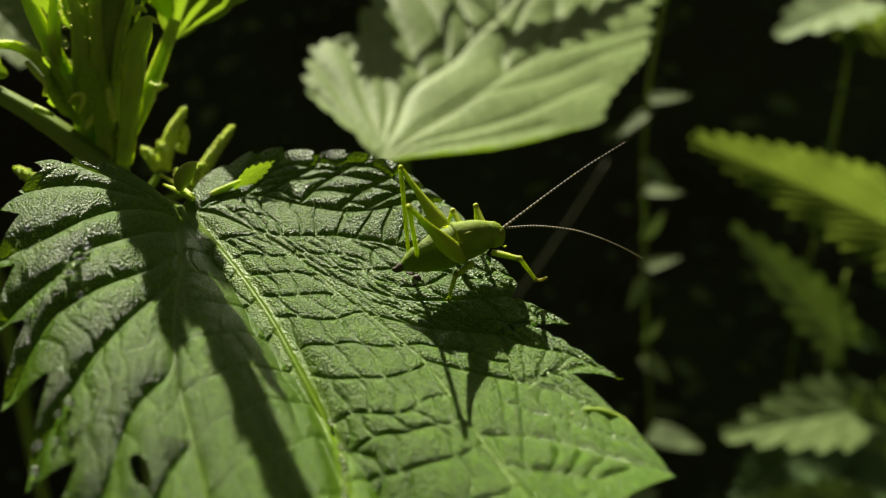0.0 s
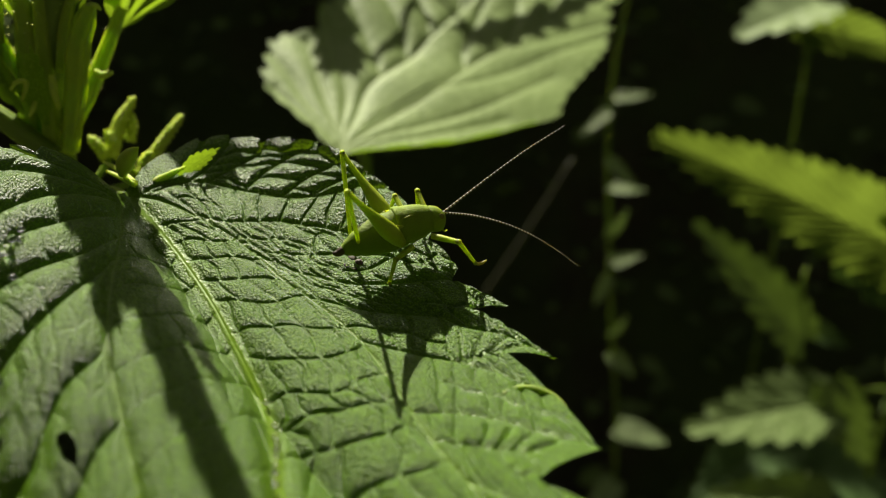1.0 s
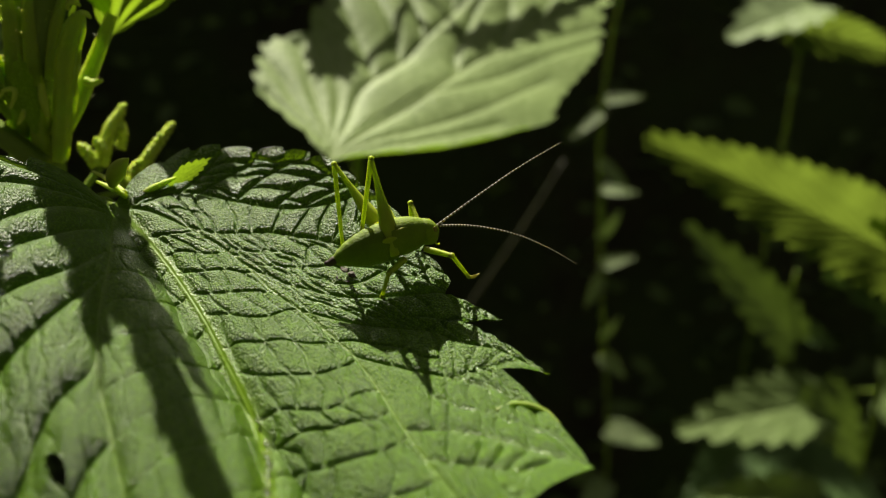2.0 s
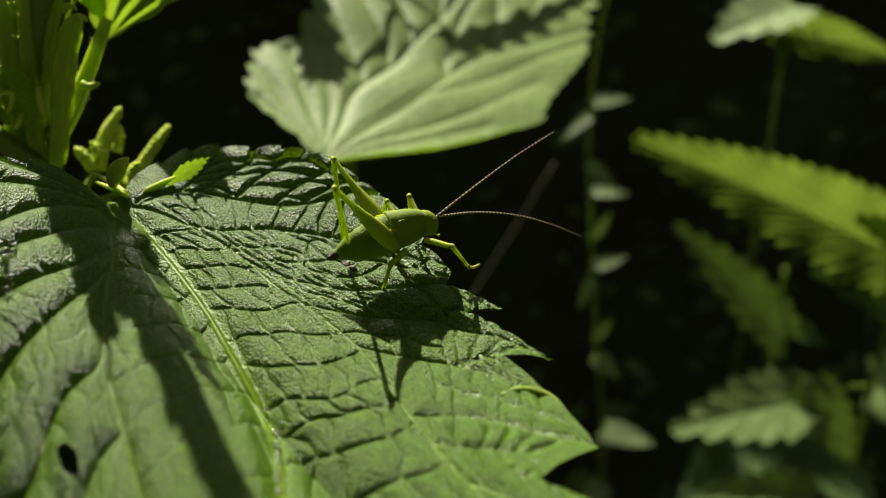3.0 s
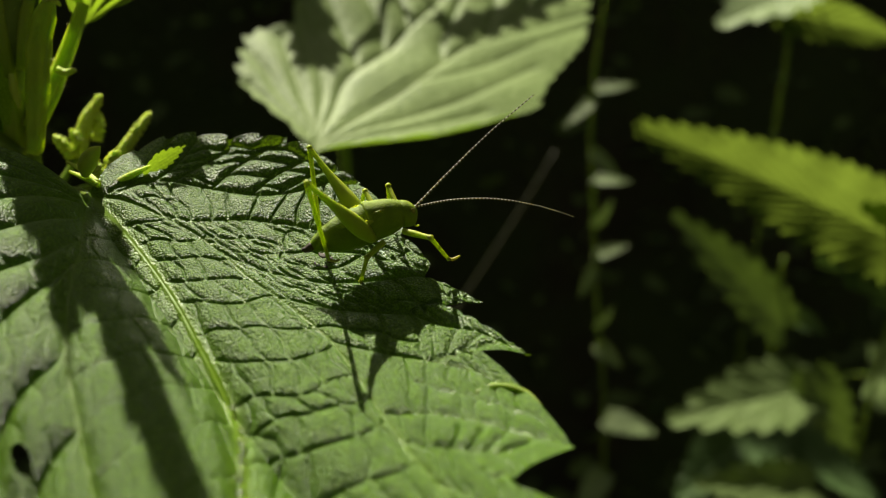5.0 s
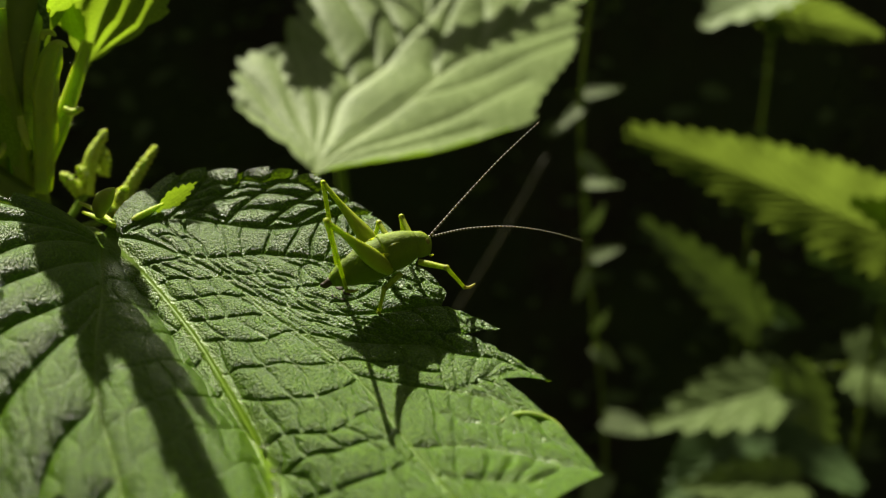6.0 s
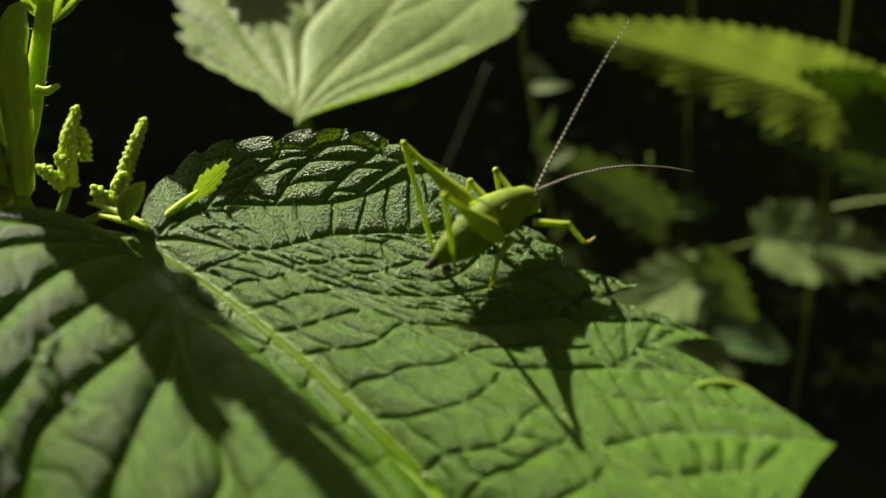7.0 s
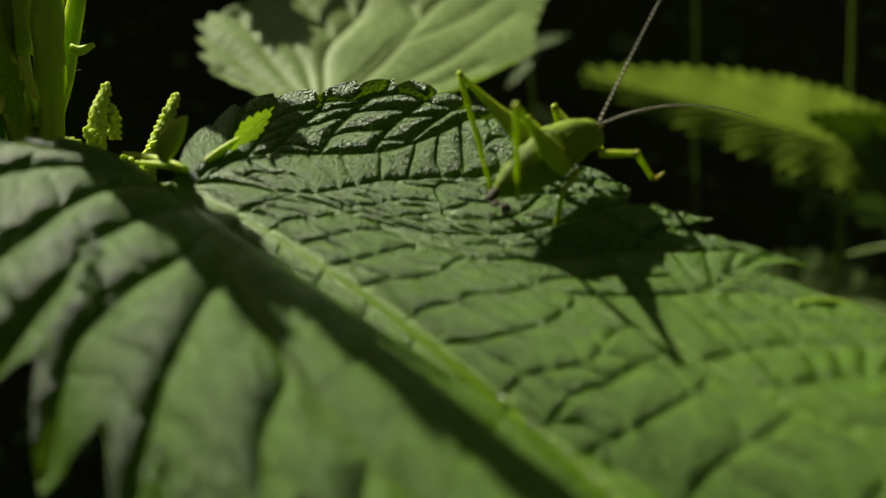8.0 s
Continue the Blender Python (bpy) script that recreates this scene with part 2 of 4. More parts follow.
def leaf_shape(right, left, apex, centre, surface, main, side_veins, rows, split, swell, cell=0.0, fine=0.0, width=0.16, seed=1, hole=None, thin=1.0, relief=None, start=(0.0, 0.0)):
    """Verts (cm, in the leaf's own plane), faces and the vein map of one leaf.
    surface(x, y): its bend; swell(x, y): the height of the puffs between its veins; cell, fine: size and height of the small network."""
    edge = np.array(toothed_side(right, apex, 1, start=start) + toothed_side(left, apex, -1, start=start)[::-1])
    edge = np.vstack([edge + (np.roll(edge, -1, 0) - edge) * s for s in np.linspace(0, 1, split, endpoint=False)]).reshape(split, -1, 2).transpose(1, 0, 2).reshape(-1, 2)
    n, span = len(edge), 7 * split
    soft = np.mean([np.roll(edge, k, 0) for k in range(-span, span + 1)], axis=0)
    c, verts = np.array(centre, float), [np.array(centre, float)[None]]
    for rho in np.linspace(0, 1, rows + 1)[1:]:
        w = np.clip((rho - 0.6) / 0.4, 0, 1)
        w = w * w * (3 - 2 * w)
        verts.append(c + rho * ((1 - w) * soft + w * edge - c))
    flat = np.vstack(verts)
    faces = [(0, 1 + j, 1 + (j + 1) % n) for j in range(n)]
    j = np.arange(n)
    for i in range(rows - 1):
        a = 1 + i * n
        faces += np.column_stack([a + j, a + n + j, a + n + (j + 1) % n, a + (j + 1) % n]).tolist()
    x, y = flat.T
    if hole:
        gone = ((x - hole[0]) / hole[2]) ** 2 + ((y - hole[1]) / hole[3]) ** 2 < 1
        faces = [f for f in faces if not all(gone[v] for v in f)]
    if relief:
        bumps, vein = relief(x, y)
        return np.column_stack([flat, surface(x, y) + bumps]), faces, vein
    d0, d1, d2 = distance_to(flat, main[:1]), distance_to(flat, main), distance_to(flat, main + side_veins)
    z = surface(x, y) + swell(x, y) * (np.tanh(d2 / width) - 0.5)
    vein = 0.55 * np.exp(-((d0 / 0.024 / thin) ** 2)) + 0.15 * np.exp(-((d1 / 0.022 / thin) ** 2)) + 0.12 * np.exp(-((d1 / 0.12 / thin) ** 2)) + 0.1 * np.exp(-((d2 / 0.025 / thin) ** 2))
    if cell:
        border = cells(np.column_stack([0.6 * x + 0.8 * np.abs(y) + 0.1 * np.sin(3 * y + x), 1.5 * (0.8 * x - 0.6 * np.abs(y) + 0.07 * np.cos(2.5 * x + y)) + 3 * (y < 0)]), cell, seed)
        z += fine * (np.tanh(border / (0.085 * cell)) + 0.35 * np.tanh(border / (0.45 * cell))) * np.clip(d1 / 0.1, 0, 1) * np.clip(1.0 + 1.0 * (y + 0.2), 0.68, 1.0)
    return np.column_stack([flat, z]), faces, np.clip(vein, 0, 1)


def ovate(length, width, teeth, lobe=0.08):
    """Tooth tips of a common nettle leaf: both halves and the apex."""
    s = np.linspace(0.02, 0.93, teeth) ** 1.15
    x = length * (s * (1 + lobe) - lobe * (1 - s) ** 2)
    y = width / 2 * np.sin(np.pi * np.clip(s * 0.93 + 0.07, 0, 1) ** 0.62) ** 0.85
    return list(zip(x, y)), list(zip(x, -y)), (length, 0.0)


def common_leaf(length, width, teeth=14, fold=0.25, droop=0.06, puff=0.06, rows=36, seed=1, wave=0.0):
    right, left, apex = ovate(length, width, teeth)
    mid = np.array([(0, 0), (length, 0)], float)
    main = [mid] + [np.array([(0, 0), (length * 0.22, k * width * 0.16), (length * 0.62, k * width * 0.3)]) for k in (1, -1)]
    side_veins = []
    for k, tips in ((1, right), (-1, left)):
        for tx, ty in tips[1:]:
            x0 = max(0.0, tx - 0.24 * length)
            side_veins.append(np.array([(x0, 0), (x0 * 0.45 + tx * 0.55, ty * 0.5), (tx, ty)]))
    rng = np.random.default_rng(seed)
    phase = rng.uniform(0, 6, 3)
    surface = lambda x, y: fold * (np.sqrt(y * y + 0.04) - 0.2) - droop * (x - 0.2 * length) ** 2 / length * 2 + wave * np.sin(2.2 * x + phase[0]) * np.abs(y)  # noqa: E731
    return leaf_shape(right, left, apex, (length * 0.35, 0.0), surface, main, side_veins, rows, 1, lambda x, y: puff, 0.0, 0.0, 0.03 * width, seed)


def basis(origin, along, normal):
    """The matrix that lays a leaf's own plane into the world (cm in, metres out)."""
    x = Vector(along).normalized()
    z = Vector(normal)
    z = (z - x * z.dot(x)).normalized()
    y = z.cross(x)
    m = Matrix((x, y, z)).transposed().to_4x4()
    m.translation = W(*origin)
    return m


def leaf_part(name, shape, material, parent, m, label=""):
    verts, faces, vein = shape
    return part(name, mesh_of(name, verts * CM, faces, material, {"vein": vein}), parent, label, m)


# ---- ground ----
def ground():
    """One sheet: flat under the plants, with steep mossy banks added on all sides to hold off sun and sky, then level
    to the horizon.
    """
    near = np.linspace(-3.0, 3.0, 121)
    far = np.array([6.0, 12.0, 30.0, 80.0, 200.0])
    xs = np.concatenate([-far[::-1], near, far])
    ys = np.concatenate([-far[::-1], np.linspace(-3.0, 4.0, 141), far])
    verts = []
    for y in ys:
        for x in xs:
            s = min(max((y - 0.62 + 0.05 * math.sin(3 * x)) / 0.62, 0), 1)
            # added banks: front one keeps sun off the background, unseen others cut the sky
            bank = max(tall * e * e * (3 - 2 * e) for tall, e in ((1.22, s), (1.9, min(max((abs(x - 0.1) - 0.9) / 0.7, 0), 1)), (1.9, min(max((-y - 0.7) / 0.7, 0), 1))))
            rough = 0.05 * noise.noise((x * 5, y * 5, 0)) + 0.02 * noise.noise((x * 16, y * 16, 3)) if abs(x) < 3.1 and abs(y) < 4.1 else 0
            verts.append((x, y, bank + rough - 0.02))
    n = len(xs)
    faces = [(j * n + i, j * n + i + 1, (j + 1) * n + i + 1, (j + 1) * n + i) for j in range(len(ys) - 1) for i in range(n - 1)]
    return tagged(new("ground", mesh_of("ground", verts, faces, SOIL)), "dark mossy soil with steep banks added to block sun and sky", "ground", kind="structure")


ground()

# ---- the nettle in front ----
nettle = thing("nettle_plant", "green stinging nettle in sun with flower spikes and toothed leaves", "plant", Matrix.Translation(W(-6.3, 13.0, -EYE)))
HOME = nettle.matrix_basis.inverted()

# its large leaf: x runs down the midrib from the stalk, y to the insect's side
BLADE = basis((-3.577, 9.85, -3.343), (0.589, -0.7631, -0.266), (0.1269, -0.2378, 0.963))


def blade_surface(x, y):
    """The bend of the blade: two halves that rise from the midrib, the far one turned up at its margin."""
    p, m = np.maximum(y, 0), np.maximum(-y, 0)
    p = p - 0.7 * np.maximum(p - 2.75, 0)
    near = 0.4296 * p - 0.5552 * p * p + 0.277 * p**3 - 0.0319 * p**4 + x * (-0.0241 * p - 0.024 * p * p) + x * x * (0.0231 * p - 0.0044 * p * p)
    far = 1.0267 * m - 0.3636 * m * m + x * (-0.0317 * m + 0.0063 * m * m) - 0.0015 * x * x * m
    return -0.2342 - 0.0813 * x + 0.0086 * x * x + near + far - 0.036 * np.exp(-((y / 0.25) ** 2))


# the blade's veins, base to tip: the three main ones, then the side veins that run out to the teeth
MIDRIB = spline([(-0.29, 0.07), (0.55, 0.16), (1.42, 0.2), (2.27, 0.19), (3.0, 0.13), (3.7, 0.06), (4.25, -0.03), (4.8, -0.24), (6.0, -0.7), (9.8, -1.5)], 6)
LATERAL = spline([(-0.2, 0.14), (0.38, 0.53), (1.13, 0.9), (1.7, 1.05), (2.31, 1.12), (2.76, 1.23), (3.3, 1.32), (3.9, 1.35), (4.6, 1.24), (5.25, 1.1), (6.3, 0.94), (7.9, 0.8)], 5)
LATERAL_FAR = spline([(-0.2, 0.0), (1.2, -0.5), (2.1, -0.9), (2.83, -1.17), (3.3, -1.3), (3.8, -1.39), (4.2, -1.47), (5.5, -1.7), (7.2, -2.0)], 5)
SIDE_NEAR = [
    [(-0.1, 0.3), (-0.22, 0.7), (-0.5, 1.1), (-0.75, 1.45)],
    [(-0.05, 0.4), (-0.04, 0.98), (0.44, 1.52), (1.0, 2.03), (1.42, 2.54), (1.61, 2.82), (1.8, 3.05)],
    [(0.62, 0.65), (0.93, 0.98), (1.09, 1.34), (1.3, 1.7), (1.78, 2.11), (2.2, 2.4), (2.8, 3.0)],
    [(1.74, 1.06), (2.22, 1.32), (2.58, 1.6), (2.95, 1.93), (3.4, 2.5), (3.8, 2.97), (4.09, 3.06), (4.45, 3.14)],
    [(2.85, 1.26), (3.4, 1.72), (3.8, 2.12), (4.1, 2.38), (4.45, 2.52), (4.8, 2.76), (5.12, 2.89), (5.46, 2.98)],
    [(3.9, 1.36), (4.33, 1.67), (4.76, 2.01), (4.88, 2.15), (4.93, 2.39), (5.02, 2.52)],
    [(4.4, 1.73), (4.88, 2.1), (5.35, 2.35), (5.85, 2.42)],
    [(5.22, 1.1), (5.54, 1.51), (5.87, 1.78), (6.2, 1.94), (6.72, 2.22)],
    [(5.7, 1.05), (6.1, 1.38), (6.45, 1.7)],
    [(6.3, 0.95), (6.9, 1.15), (7.6, 1.37)],
]
SIDE_RIM = [
    [(-0.03, 0.85), (-0.25, 1.3), (-0.5, 1.72)],
    [(0.05, 1.15), (-0.05, 1.59), (-0.02, 2.0), (-0.1, 2.1)],
    [(0.44, 1.52), (0.32, 1.95), (0.38, 2.33), (0.5, 2.6)],
    [(0.88, 1.92), (0.86, 2.31), (1.0, 2.65), (1.05, 2.82)],
    [(1.14, 2.2), (1.23, 2.5), (1.35, 2.75), (1.45, 2.92)],
]
SIDE_FAR = [
    [(-0.2, -0.1), (-0.35, -0.5), (-0.6, -0.95), (-0.8, -1.15)],
    [(-0.1, -0.15), (-0.15, -0.7), (-0.3, -1.3), (-0.42, -1.8)],
    [(0.05, -0.2), (0.24, -0.85), (0.4, -1.36), (0.5, -1.8), (0.4, -2.3)],
    [(0.55, -0.35), (0.86, -1.06), (0.96, -1.53), (1.15, -1.9), (1.25, -2.5)],
    [(1.1, -0.5), (1.5, -1.02), (1.62, -1.73), (1.7, -2.14), (2.15, -2.7)],
    [(1.6, -0.7), (1.93, -1.02), (2.29, -1.58), (2.54, -2.01), (3.1, -2.75)],
    [(2.6, -1.08), (3.08, -1.31), (3.29, -1.7), (3.56, -1.98), (3.95, -2.3), (4.25, -2.9)],
    [(4.0, -1.43), (4.2, -1.75), (4.55, -2.1), (5.4, -3.0)],
    [(5.2, -1.65), (5.5, -2.1), (6.6, -2.9)],
]
BRIDGES = [
    [(0.62, 0.2), (0.72, 0.45), (0.8, 0.72)],
    [(1.08, 0.22), (1.28, 0.62), (1.44, 0.98)],
    [(1.46, 0.22), (1.68, 0.62), (1.88, 1.05)],
    [(1.88, 0.22), (2.17, 0.61), (2.38, 1.1)],
    [(2.27, 0.2), (2.6, 0.46), (2.78, 0.85), (2.8, 1.2)],
    [(2.92, 0.16), (3.25, 0.72), (3.6, 1.28)],
    [(3.34, 0.12), (3.74, 0.5), (4.02, 0.91), (3.98, 1.3)],
    [(4.05, 0.04), (4.21, 0.28), (4.45, 0.56), (4.5, 0.85), (4.55, 1.2)],
    [(4.4, -0.05), (4.62, 0.32), (4.89, 0.8), (4.9, 1.12)],
    [(4.85, -0.2), (5.07, 0.3), (5.36, 0.76), (5.33, 1.06)],
    [(5.4, -0.45), (5.7, 0.2), (6.0, 0.98)],
    [(6.0, -0.7), (6.4, 0.0), (6.8, 0.9)],
]
BRIDGES_FAR = [[(x, 0.16 - 0.12 * max(x - 3, 0)), (x + 0.2, -0.1 - 0.16 * x), (x + 0.3, -0.08 - 0.38 * x - 0.05)] for x in (0.7, 1.3, 1.9, 2.5, 3.1)]
BRIDGES_FAR += [[(x, 0.05 - 0.26 * (x - 3.6)), (x + 0.15, -0.7 - 0.16 * (x - 3.6)), (x + 0.3, -1.38 - 0.26 * (x - 3.6))] for x in (3.7, 4.3, 5.0)]


def rungs(fields, gap, seed):
    """The small network between neighbouring veins: rungs like those of a bent ladder, tied to one another where they are long."""
    rng = np.random.default_rng(seed)
    out = []
    for a, b in fields:
        a, b = spline(a, 12), spline(b, 12)
        length = 0.5 * sum(np.linalg.norm(np.diff(v, axis=0), axis=1).sum() for v in (a, b))
        number, before, phase = max(1, round(length / gap + rng.uniform(-0.7, 0.7))), None, rng.uniform(0.15, 0.85)
        for k in range(number):
            s = (k + phase + rng.uniform(-0.22, 0.22)) / number
            p = a[int(np.clip(s, 0, 1) * (len(a) - 1))]
            q = b[int(np.clip(s + rng.uniform(-0.3, 0.3) / number, 0, 1) * (len(b) - 1))]
            span = np.linalg.norm(q - p)
            if span < 0.12:
                before = None
                continue
            pieces = max(1, round(span / (1.75 * gap)))
            shift = rng.uniform(-0.14, 0.14)
            knots = [p] + [p + (q - p) * ((i + shift) / pieces) + rng.uniform(-0.055, 0.055, 2) for i in range(1, pieces)] + [q]
            bent = [knots[0]]
            for c, d in zip(knots, knots[1:]):
                bent += [(c + d) / 2 + rng.uniform(-0.04, 0.04, 2), d]
            out.append(np.array(bent))
            if before is not None:
                for knot in knots[1:-1]:
                    if len(before) > 2:
                        end = min(before[1:-1], key=lambda v: np.linalg.norm(v - knot))
                        if np.linalg.norm(end - knot) < 2.0 * gap:
                            out.append(np.array([knot, (knot + end) / 2 + rng.uniform(-0.045, 0.045, 2), end]))
            before = knots
    return out


def near_lines(points, lines, reach):
    """Like distance_to, for many short lines: each one looks only at the points around it."""
    best = np.full(len(points), 1.0)
    order = np.argsort(points[:, 0])
    xs = points[order, 0]
    for line in lines:
        lo, hi = line.min(0) - reach, line.max(0) + reach
        near = order[np.searchsorted(xs, lo[0]) : np.searchsorted(xs, hi[0])]
        near = near[(points[near, 1] > lo[1]) & (points[near, 1] < hi[1])]
        if len(near):
            best[near] = np.minimum(best[near], distance_to(points[near], [line]))
    return best


def blade_relief(x, y):
    """The puckered skin: puffs between sunken side veins, smaller ones between the cross veins. Also the map of pale veins."""
    flat = np.column_stack([x, y])
    side = [spline(v, 6) for v in SIDE_NEAR + SIDE_RIM + SIDE_FAR]
    near_fields = list(zip(SIDE_NEAR[1:], SIDE_NEAR[2:])) + list(zip(SIDE_RIM, SIDE_RIM[1:])) + [(SIDE_NEAR[0], SIDE_RIM[0])]
    bridge_fields = list(zip(BRIDGES, BRIDGES[1:]))
    far_fields = list(zip(SIDE_FAR, SIDE_FAR[1:])) + list(zip(BRIDGES_FAR, BRIDGES_FAR[1:]))
    cross = rungs(near_fields, 0.28, 3) + rungs(bridge_fields, 0.33, 4) + rungs(far_fields, 0.36, 5)
    ties = [spline(v, 5) for v in BRIDGES + BRIDGES_FAR]
    d0, d1 = distance_to(flat, [MIDRIB]), distance_to(flat, [LATERAL, LATERAL_FAR])
    d2 = np.minimum(near_lines(flat, side, 1.0), d1)
    d2 = np.minimum(d2, d0)
    # the small veins run unsteadily
    bent = flat + np.clip(d2 / 0.15, 0, 1)[:, None] * np.column_stack([0.03 * np.sin(9.0 * y + 2 * np.sin(4 * x)), 0.03 * np.sin(8.5 * x + 2 * np.sin(4 * y))])
    dt = near_lines(bent, ties, 0.5)
    d3 = np.minimum(near_lines(bent, cross, 0.4), np.minimum(dt, d2))
    far = np.clip(-y / 0.5, 0, 1)
    tall = 0.027 + 0.1 * far * np.clip(0.4 + 0.5 * np.abs(y), 0, 1)
    z = tall * (np.tanh(d2 / (0.12 + 0.08 * far)) - 0.5) + 0.03
    small = np.interp(x, [0.0, 1.6, 3.2, 7.0], [0.026, 0.028, 0.031, 0.034]) * (1 - 0.55 * far) * np.clip(d0 / 0.12, 0.25, 1)
    z += small * (1.3 * np.sin(0.5 * np.pi * np.clip(d3 / np.interp(x, [1.0, 3.5], [0.14, 0.2]), 0, 1)) ** 0.8 - 0.62 * np.exp(-((d3 / 0.017) ** 2)) - 0.9)
    lump = np.sin(9.1 * x + 3 * np.sin(4.3 * y)) * np.sin(8.3 * y + 2 * np.sin(5.1 * x))
    z += 0.006 * lump * np.clip(d3 / 0.1, 0, 1)
    # the midrib lies in a channel of its own
    z += 0.03 * np.exp(-((d0 / 0.05) ** 2)) - 0.05 * np.exp(-((d0 / 0.14) ** 2))
    vein = 0.6 * np.exp(-((d0 / 0.045) ** 2)) + 0.3 * np.exp(-((d0 / 0.12) ** 2)) + 0.25 * np.exp(-((d1 / 0.024) ** 2)) + 0.08 * np.exp(-((d1 / 0.08) ** 2)) + 0.1 * np.exp(-((d2 / 0.03) ** 2))
    return z, np.clip(vein, 0, 1)


def big_leaf():
    right = [(x, y, 0.1, 0.1) for x, y in ((-0.75, 0.9), (-0.85, 1.4), (-0.62, 1.8), (-0.22, 2.12), (0.15, 2.45), (0.55, 2.68), (1.05, 2.89), (1.45, 2.98), (1.84, 3.1), (2.3, 3.12), (2.9, 3.1))] + [ (3.6, 3.02, 0.1, 0.2), (4.48, 3.16, -0.31, 0.53), (5.5, 2.99, -0.14, 0.4), (6.81, 2.21, 0.28, 0.55), (7.9, 1.5, 0.1, 0.55), (8.7, 0.4, 0.1, 0.5)]
    left = [(-0.75, -0.8), (-0.85, -1.15), (-0.75, -1.6), (-0.44, -1.88), (-0.2, -2.15), (0.5, -2.45), (1.3, -2.62), (2.27, -2.8, 0.1, 0.5), (3.3, -2.82, 0.1, 0.5), (4.3, -3.0, 0.1, 0.5), (5.5, -3.1, 0.1, 0.5), (6.7, -3.0, 0.1, 0.5), (7.8, -2.8, 0.1, 0.5), (8.8, -2.3, 0.1, 0.5)]
    return leaf_shape(right, left, (9.8, -1.5), (3.0, 0.1), blade_surface, [MIDRIB], [], 230, 4, None, hole=(4.02, -1.94, 0.2, 0.08), relief=blade_relief, start=(-0.32, 0.06))


main_leaf = leaf_part("leaf", big_leaf(), LEAF, nettle, HOME @ BLADE, "large sunlit toothed leaf with puckered surface")


def rod(name, points, radii, material, parent, home, label="", sides=10, steps=6, rings=None, ridge=0.0):
    v, f = tube(points, radii, sides, steps, rings, ridge)
    me = mesh_of(name, place_cm(v), f, material)
    me.transform(home)
    return part(name, me, parent, label)


rod("stem", [(-6.3, 13.0, -60), (-6.2, 12.9, -30), (-6.0, 12.8, -12), (-5.75, 12.7, -4), (-5.45, 12.6, -1.6), (-4.75, 12.5, 0.5), (-4.35, 12.5, 1.6), (-4.05, 12.5, 2.75), (-3.85, 12.5, 3.4), (-3.0, 12.5, 6.5)], [0.34, 0.33, 0.3, 0.24, 0.22, 0.25, 0.22, 0.2, 0.19, 0.15], STEM, nettle, HOME, "thick green nettle stem", 14)
rod("petiole", [(-5.45, 12.5, -4.2), (-4.8, 11.6, -3.9), (-4.15, 10.75, -3.62), (-3.72, 10.2, -3.52)], [0.13, 0.1, 0.08, 0.06], STEM, nettle, HOME, "stalk of the large leaf")


def spike(points, radii, seed, parent, home):
    """A flower spike: a cone whose skin swells into many small round buds."""
    sides, steps = 36, 16
    v, f = tube(points, [*radii[:-1], 0.45 * radii[-1]], sides, steps)
    axis = spline(points, steps)
    rings = len(axis)
    along = np.concatenate([[0], np.cumsum(np.linalg.norm(np.diff(axis, axis=0), axis=1))])
    grid = np.column_stack([np.tile(np.linspace(0, 2 * np.pi, sides, endpoint=False) * np.mean(radii), rings), np.repeat(along, sides)])
    knob = np.sqrt(np.clip(cells(grid, 0.1, seed) / 0.045, 0, 1))
    centre = np.repeat(axis, sides, axis=0)
    out = v - centre
    v = centre + out * 0.5 + out / np.maximum(np.linalg.norm(out, axis=1), 1e-6)[:, None] * (0.078 * knob * np.repeat(np.clip((along[-1] - along) / 0.12 + 0.25, 0, 1), sides))[:, None]
    me = mesh_of("flower_spike", place_cm(v), f, FLOWER)
    me.transform(home)
    return part("flower_spike", me, parent, "yellow-green spike of tiny flower buds")


spike([(-5.11, 13.20, -3.78), (-4.98, 13.50, -3.22), (-4.78, 13.90, -2.79)], [0.17, 0.14, 0.05], 1, nettle, HOME)
spike([(-5.14, 13.10, -3.75), (-5.28, 13.10, -3.48), (-5.39, 13.10, -3.33)], [0.09, 0.10, 0.07], 2, nettle, HOME)
spike([(-5.00, 13.20, -3.51), (-5.07, 13.20, -3.38), (-5.12, 13.20, -3.25)], [0.08, 0.08, 0.05], 3, nettle, HOME)
spike([(-4.84, 13.50, -3.54), (-4.79, 13.60, -3.25), (-4.79, 13.70, -3.06)], [0.08, 0.08, 0.04], 8, nettle, HOME)
spike([(-4.44, 12.60, -4.01), (-4.26, 12.90, -3.69), (-4.03, 13.20, -3.34), (-3.82, 13.50, -3.04)], [0.15, 0.12, 0.09, 0.06], 4, nettle, HOME)
spike([(-4.45, 12.50, -3.96), (-4.54, 12.50, -3.73), (-4.60, 12.50, -3.57)], [0.08, 0.10, 0.07], 5, nettle, HOME)
spike([(-4.28, 12.50, -3.76), (-4.24, 12.50, -3.61), (-4.10, 12.50, -3.47)], [0.08, 0.09, 0.04], 6, nettle, HOME)
spike([(-6.82, 12.30, -3.80), (-7.07, 12.30, -3.62), (-7.28, 12.30, -3.49)], [0.09, 0.09, 0.06], 7, nettle, HOME)


for tip in ((-5.08, 13.2, -3.75), (-4.46, 12.6, -4.02), (-6.55, 12.3, -3.72)):
    rod("flower_stalk", [(-5.78, 12.72, -4.4), (-5.78 + 0.5 * (tip[0] + 5.78), 12.75, -4.25), tip], [0.08, 0.07, 0.06], STEM, nettle, HOME)


